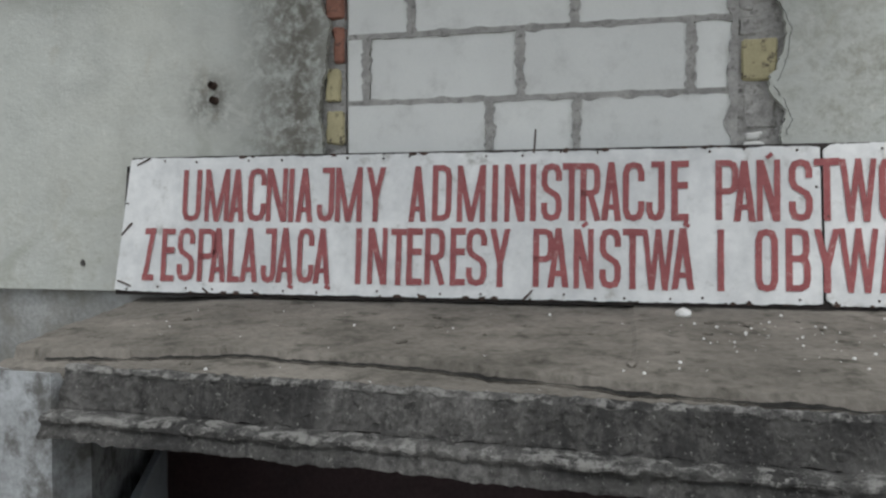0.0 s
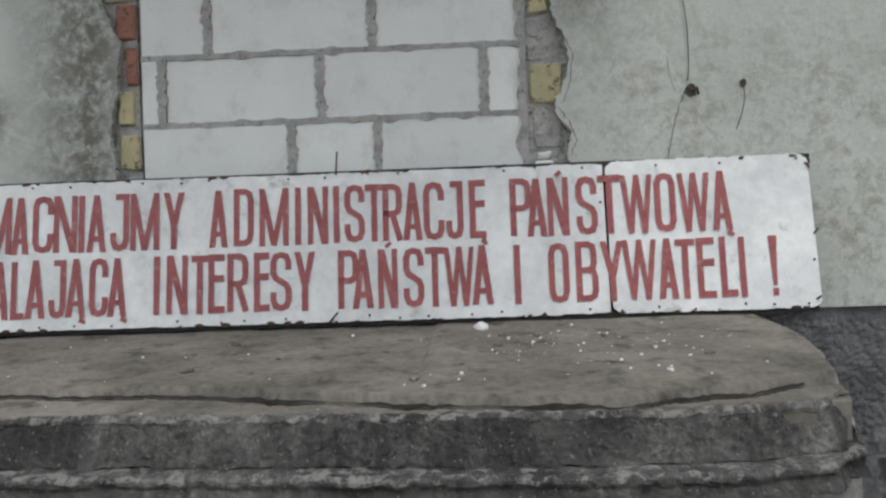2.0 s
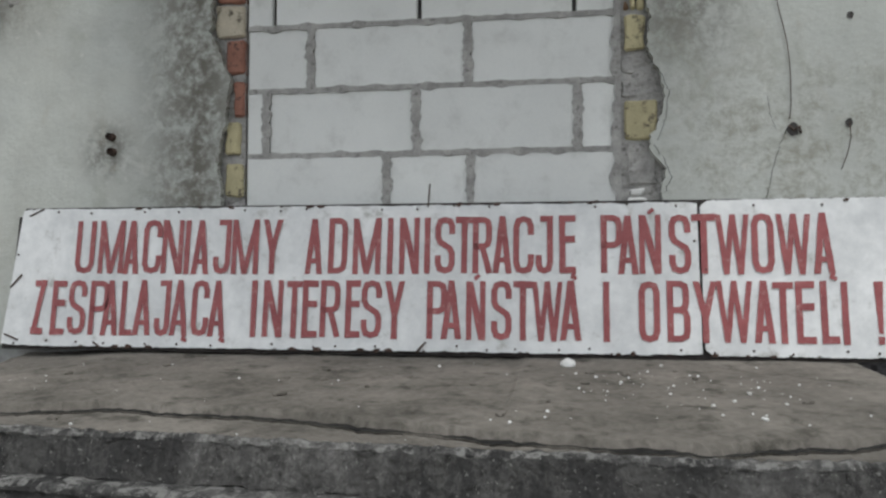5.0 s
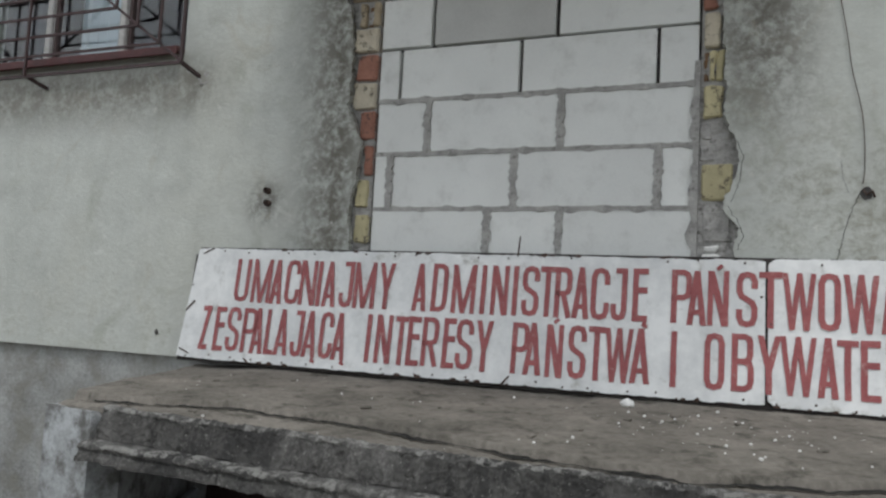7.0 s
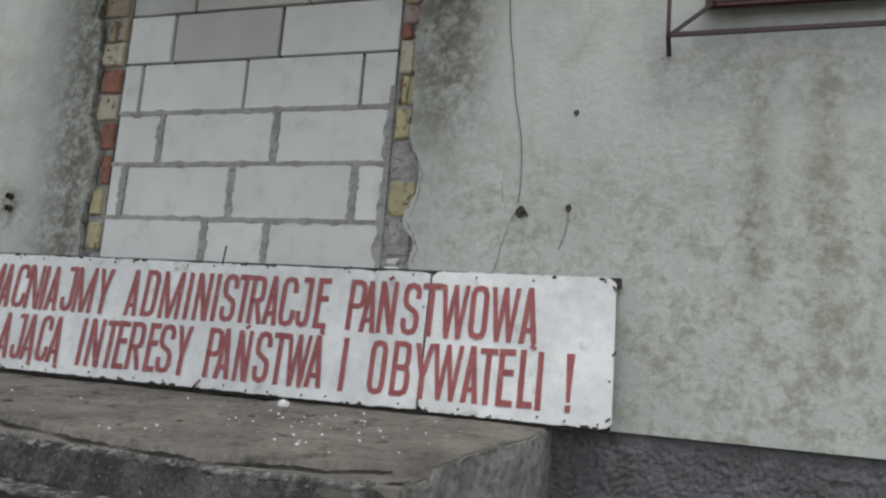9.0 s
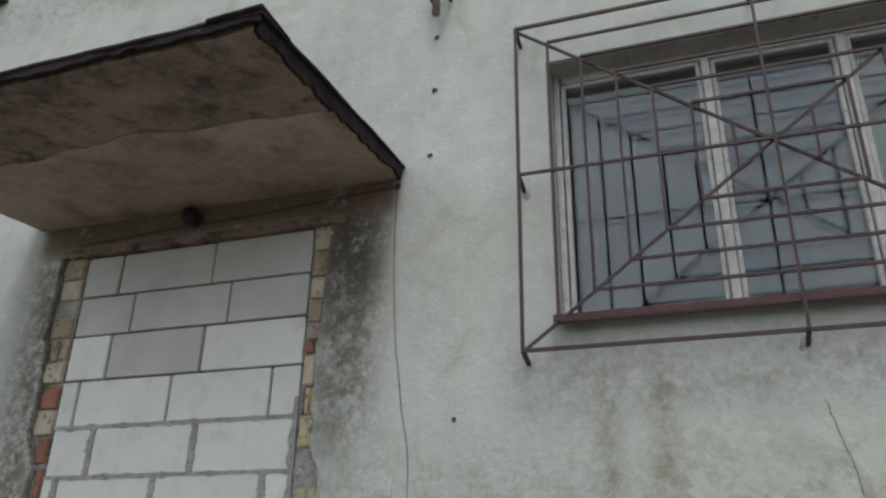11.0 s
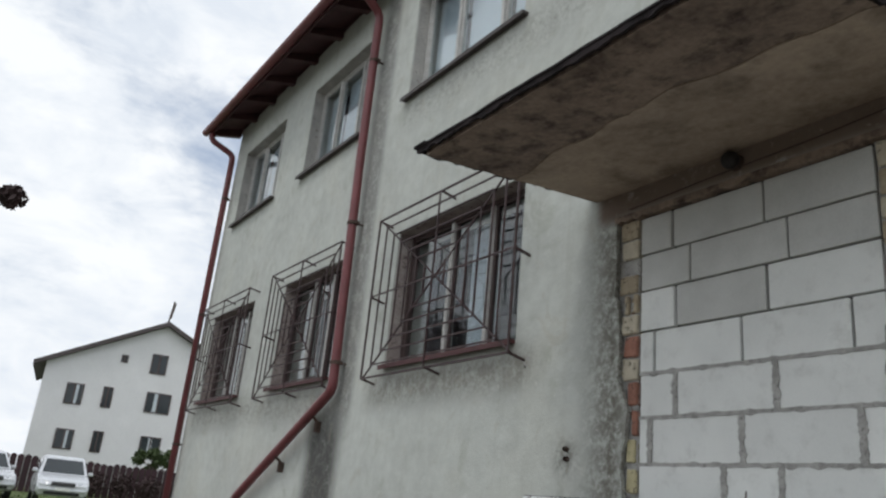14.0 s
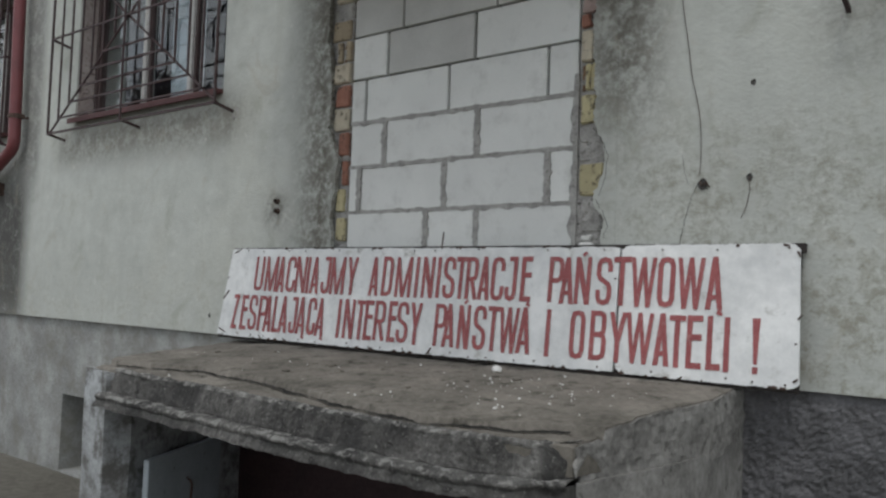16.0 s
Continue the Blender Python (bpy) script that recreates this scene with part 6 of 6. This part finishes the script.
for i, (x0, x1, y, z, turn, thick) in enumerate(((-7.7, -6.25, -0.32, 0.50, 4, 0.05), (-7.5, -6.15, -0.36, 0.42, -3, 0.06), (-7.6, -5.9, -0.30, 0.30, 2, 0.10), (-7.2, -5.5, -0.34, 0.16, -2, 0.12), (-6.4, -4.9, -0.30, 0.06, 3, 0.10), (-5.6, -4.3, -0.34, -0.05, -2, 0.12))):
    bm = bmesh.new()
    L = x1 - x0
    box(bm, -L / 2, L / 2, -0.26, 0.26, 0, thick, 0.008)
    for v in bm.verts:
        v.co += Vector(noise.noise_vector(v.co * 4 + Vector((i, 0, 0)))) * 0.015
    bm.transform(pose((x0 + x1) / 2, y, z, 0, 2 * (i % 3) - 2, turn))
    tagged(to_object("old_board" if i < 3 else "broken_slab", bm, BOARD if i < 3 else CONCRETE_TOP), "weathered reddish board piled at the wall" if i < 3 else "broken grey concrete slab piled at the wall", "board" if i < 3 else "slab", "pile at the wall")

# ---- the white house beyond the lawn ----
HX = -50.0
HB = 0.4
house = tagged(empty("house", (HX, 6.7, HB)), "white three-storey gabled house with dark windows", "house")
house.rotation_euler = (0, 0, radians(-8))
HI = Matrix.Translation((-HX, -6.0, -HB))
HW_RAW = ((2.94, 4.2, 5.75, 7.05), (5.3, 6.1, 5.8, 7.1), (8.2, 10.05, 5.85, 7.15), (8.05, 9.3, 8.32, 9.62), (2.95, 4.25, 3.05, 4.25), (5.28, 6.1, 3.06, 4.35), (8.4, 9.95, 3.06, 4.38), (13.2, 14.4, 5.75, 7.05), (13.2, 14.4, 3.05, 4.25), (6.0, 6.6, 8.75, 9.25))
HW = [(2.94 + (a - 2.94) * 0.9, 2.94 + (b - 2.94) * 0.9 - 0.12, c, d) for a, b, c, d in HW_RAW]
y_mid, y_l, y_r, z_e, z_r = 8.1, 1.5, 14.7, 8.15, 11.5
bm = bmesh.new()
prism(bm, [(y_l, HB), (y_r, HB), (y_r, z_e), (y_mid, z_r), (y_l, z_e)], HX - 0.02, HX - 9.0)
bm.transform(Matrix(((0, 1, 0, 0), (1, 0, 0, 0), (0, 0, 1, 0), (0, 0, 0, 1))))
bm.transform(HI)
part("wall", bm, HOUSE_WHITE, house)
bm = bmesh.new()
prism(bm, [(y_l - 0.02, HB), (y_r + 0.02, HB), (y_r + 0.02, 2.35), (y_l - 0.02, 2.35)], HX, HX - 9.02)
bm.transform(Matrix(((0, 1, 0, 0), (1, 0, 0, 0), (0, 0, 1, 0), (0, 0, 0, 1))))
bm.transform(HI)
part("plinth", bm, PLINTH, house)
bm = bmesh.new()
o = 0.7
sl, sr = (z_r - z_e) / (y_mid - y_l), (z_r - z_e) / (y_r - y_mid)
prism(bm, [(y_l - o, z_e - o * sl), (y_mid, z_r), (y_r + o, z_e - o * sr), (y_r + o, z_e - o * sr + 0.28), (y_mid, z_r + 0.3), (y_l - o, z_e - o * sl + 0.28)], HX + 0.45, HX - 9.5)
bm.transform(Matrix(((0, 1, 0, 0), (1, 0, 0, 0), (0, 0, 1, 0), (0, 0, 0, 1))))
bm.transform(HI)
roof = part("roof", bm, HOUSE_ROOF, house)
bm = bmesh.new()
box(bm, HX - 5.0, HX - 4.4, 3.0, 3.6, 8.3, 9.7, 0.03)
bm.transform(HI)
part("chimney", bm, HOUSE_ROOF, roof)
bm = bmesh.new()
rod(bm, (HX - 1, 8.1, 11.5), (HX - 1, 8.3, 13.5), 0.06, 6)
rod(bm, (HX - 1, 8.25, 12.3), (HX - 1, 8.4, 13.4), 0.04, 6)
bm.transform(HI)
part("aerial", bm, RUST, roof)
for y0, y1, z0, z1 in HW:
    bm = bmesh.new()
    for q in ((y0, y0 + 0.07, z0, z1), (y1 - 0.07, y1, z0, z1), (y0, y1, z0, z0 + 0.07), (y0, y1, z1 - 0.07, z1), ((y0 + y1) / 2 - 0.05, (y0 + y1) / 2 + 0.05, z0, z1)):
        box(bm, HX - 0.015, HX + 0.03, q[0], q[1], q[2], q[3])
    bm.transform(HI)
    wn = part("window", bm, FRAME_DARK, house)
    bm = bmesh.new()
    box(bm, HX - 0.01, HX + 0.012, y0 + 0.03, y1 - 0.03, z0 + 0.03, z1 - 0.03)
    bm.transform(HI)
    part("pane", bm, CAR_GLASS, wn)
    if y1 - y0 > 1.0 and z0 < 8:
        bm = bmesh.new()
        box(bm, HX + 0.012, HX + 0.02, y0 + 0.5, y0 + 0.72, z0 + 0.08, z1 - 0.08)
        bm.transform(HI)
        part("curtain", bm, CURTAIN_AND_SKY, wn)

# ---- fence and hedge before the house ----
rng = random.Random(3)
fence = tagged(empty("fence", (-42, 6, 0.6)), "dark red-brown slatted garden fence", "fence")
for i in range(110):
    y = -16 + 0.33 * i
    bm = bmesh.new()
    h = 1.75 + rng.uniform(-0.05, 0.05)
    z = height(-42, y)
    prism(bm, [(y, z), (y + 0.29, z), (y + 0.29, z + h - 0.08), (y + 0.145, z + h), (y, z + h - 0.08)], -42.02, -41.98)
    bm.transform(Matrix(((0, 1, 0, 0), (1, 0, 0, 0), (0, 0, 1, 0), (0, 0, 0, 1))))
    bm.transform(Matrix.Translation((42, -6, -0.6)))
    part("slat", bm, FENCE, fence)


def leafy(bm, centre, radius, count, size, rng, squash=0.8):
    for _ in range(count):
        d = Vector((rng.gauss(0, 1), rng.gauss(0, 1), rng.gauss(0, 1))).normalized() * radius * rng.random() ** 0.4
        d.z *= squash
        p = Vector(centre) + d * (0.8 + 0.4 * noise.noise(d * 1.3))
        u = Vector((rng.gauss(0, 1), rng.gauss(0, 1), rng.gauss(0, 1))).normalized()
        v = u.orthogonal().normalized()
        s = size * rng.uniform(0.6, 1.3)
        bm.faces.new([bm.verts.new(q) for q in (p - u * s, p + v * s * 0.5, p + u * s, p - v * s * 0.5)])


def tree(x, y, h, r, mat_, seed, lab, leaves=2600, size=0.13, nm="tree"):
    rng = random.Random(seed)
    z0 = height(x, y)
    root = tagged(empty(nm, (x, y, z0)), lab, nm)
    bm = bmesh.new()
    limbs = []
    tubepts = [(0, 0, -0.1), (0.05 * h * 0.2, 0, h * 0.3), (0, 0.03 * h, h * 0.65)]
    tube(bm, bent(tubepts, h * 0.1), 0.03 * h * 0.5, 8)
    for i in range(9):
        a, z = rng.uniform(0, 6.28), h * rng.uniform(0.28, 0.62)
        e = Vector((math.cos(a) * r * 0.8, math.sin(a) * r * 0.8, z + h * rng.uniform(0.1, 0.3)))
        rod(bm, (0, 0, z), e, 0.008 * h * 0.7, 6)
        limbs.append(e)
    part("trunk", bm, BARK, root)
    bm = bmesh.new()
    for e in limbs + [Vector((0, 0, h * 0.85)), Vector((0.3, 0.2, h * 0.7))]:
        leafy(bm, e, r * 0.45, leaves // 11, size, rng)
    part("crown", bm, mat_, root, "loose leafy crown")
    return root


tree(-46, -3.5, 5.2, 2.6, LEAF_RED, 2, "dark-leaved tree behind the fence", 3600, 0.2)
tree(-45, -8.0, 6.5, 3.0, LEAF_RED, 7, "dark-leaved tree behind the fence", 3600, 0.2)
tree(-44.5, 8.3, 3.1, 1.1, LEAF, 5, "small green bush-like tree before the white house", 1800, 0.12)
for i in range(7):
    root = tagged(empty("shrub", (-40.9, 3.4 + 1.35 * i, height(-40.9, 3))), "low dark shrub along the fence", "shrub", "shrubs along the fence")
    bm = bmesh.new()
    leafy(bm, (0, 0, 0.75), 0.85, 520, 0.09, random.Random(i + 40), 0.9)
    part("foliage", bm, LEAF_RED, root)
    bm = bmesh.new()
    for k in range(5):
        rod(bm, (0, 0, 0), (0.3 * math.cos(k * 1.3), 0.3 * math.sin(k * 1.3), 0.9), 0.012, 5)
    part("stems", bm, BARK, root)

# ---- parked cars ----


def car(x, y, turn, lab):
    root = tagged(empty("car", (x, y, height(x, y))), lab, "car", "parked cars")
    root.rotation_euler = (0, 0, radians(turn))
    # side outline, nose towards +x; narrower above the waist
    low = [(-2.1, 0.32), (2.05, 0.30), (2.16, 0.42), (2.18, 0.62), (2.10, 0.80), (1.95, 0.92), (1.15, 1.06), (-1.95, 1.10), (-2.14, 0.9), (-2.18, 0.5)]
    bm = bmesh.new()
    prism(bm, low, -0.88, 0.88)
    bmesh.ops.bevel(bm, geom=bm.edges[:], offset=0.09, segments=3, affect="EDGES", clamp_overlap=True)
    body = part("body", bm, CAR_PAINT, root)
    bm = bmesh.new()
    cab = [(1.18, 1.05), (0.42, 1.68), (0.1, 1.76), (-1.7, 1.74), (-2.0, 1.60), (-2.08, 1.07)]
    a = [bm.verts.new((px, -0.86 + 0.16 * max(0, pz - 1.05) / 0.7, pz)) for px, pz in cab]
    b = [bm.verts.new((px, 0.86 - 0.16 * max(0, pz - 1.05) / 0.7, pz)) for px, pz in cab]
    bm.faces.new(a)
    bm.faces.new(b[::-1])
    for i in range(len(a)):
        j = (i + 1) % len(a)
        bm.faces.new((a[i], b[i], b[j], a[j]))
    bmesh.ops.bevel(bm, geom=bm.edges[:], offset=0.04, segments=2, affect="EDGES", clamp_overlap=True)
    part("cabin", bm, CAR_PAINT, root)

    def quad(nm, pts, mat_, parent, d=0.012):
        bm = bmesh.new()
        pts = [Vector(p) for p in pts]
        nrm = (pts[1] - pts[0]).cross(pts[2] - pts[0]).normalized() * d
        u, w = [bm.verts.new(p + nrm) for p in pts], [bm.verts.new(p - nrm) for p in pts]
        bm.faces.new(u)
        bm.faces.new(w[::-1])
        for i in range(len(u)):
            j = (i + 1) % len(u)
            bm.faces.new((u[i], w[i], w[j], u[j]))
        return part(nm, bm, mat_, parent)

    quad("windscreen", [(1.10, -0.74, 1.13), (1.10, 0.74, 1.13), (0.50, 0.64, 1.62), (0.50, -0.64, 1.62)], CAR_GLASS, root)
    for s in (-1, 1):
        quad("side_window", [(0.72, s * 0.845, 1.16), (-0.3, s * 0.845, 1.16), (-0.3, s * 0.735, 1.62), (0.36, s * 0.735, 1.62)], CAR_GLASS, root)
        quad("side_window", [(-0.42, s * 0.845, 1.16), (-1.75, s * 0.845, 1.16), (-1.6, s * 0.735, 1.62), (-0.42, s * 0.735, 1.62)], CAR_GLASS, root)
        quad("headlight", [(2.16, s * 0.55, 0.66), (2.04, s * 0.84, 0.68), (1.98, s * 0.84, 0.86), (2.10, s * 0.5, 0.80)], CHROME, root)
        bm = bmesh.new()
        box(bm, 0.72, 0.86, s * 0.98 - 0.09, s * 0.98 + 0.09, 1.1, 1.24, 0.03)
        part("wing_mirror", bm, CAR_PAINT, root)
        for wx in (1.38, -1.35):
            m = Matrix.Translation((wx, s * 0.80, 0.32)) @ Matrix.Rotation(radians(90), 4, "X")
            bm = bmesh.new()
            bmesh.ops.create_cone(bm, cap_ends=True, segments=24, radius1=0.32, radius2=0.32, depth=0.2, matrix=m)
            wheel = part("wheel", bm, RUBBER, root)
            bm = bmesh.new()
            bmesh.ops.create_cone(bm, cap_ends=True, segments=18, radius1=0.2, radius2=0.2, depth=0.215, matrix=m)
            part("rim", bm, CHROME, wheel)
    quad("grille", [(2.19, -0.42, 0.66), (2.19, 0.42, 0.66), (2.12, 0.40, 0.80), (2.12, -0.40, 0.80)], RUBBER, root)
    quad("lower_grille", [(2.185, -0.6, 0.36), (2.185, 0.6, 0.36), (2.20, 0.6, 0.46), (2.20, -0.6, 0.46)], RUBBER, root)
    quad("number_plate", [(2.205, -0.26, 0.50), (2.205, 0.26, 0.50), (2.205, 0.26, 0.61), (2.205, -0.26, 0.61)], PLATE, root)
    return root


car(-31.5, 1.75, -4, "silver-grey family van parked on the lawn, facing the yard")
car(-33.0, -0.95, 8, "silver-grey car parked on the lawn beside the van")

# the tree whose twig reaches into view over the yard
twig_tree = tagged(empty("tree", (-14.4, -6.6, height(-14.4, -6.6))), "tree with a leafy branch hanging over the drive", "tree")
rng = random.Random(8)
bm = bmesh.new()
tube(bm, bent([(0, 0, -0.1), (0.1, 0.05, 2.4), (0.0, 0.3, 5.2)], 0.6), 0.13, 10)
ends = [(0.4, 3.62, 6.4), (-1.2, 0.8, 5.8), (1.0, -1.3, 5.6), (-0.8, -1.4, 6.0), (0.2, 1.2, 6.6)]
for e in ends:
    tube(bm, bent([(0.02, 0.15, 3.2), (e[0] * 0.5, e[1] * 0.5, e[2] - 0.7), e], 0.5), 0.035, 6)
part("trunk", bm, BARK, twig_tree)
bm = bmesh.new()
for e in ends:
    leafy(bm, e, 0.36 if e[1] > 3 else 1.1, 300 if e[1] > 3 else 700, 0.085, rng)
part("crown", bm, LEAF_RED, twig_tree, "loose dark leaves")
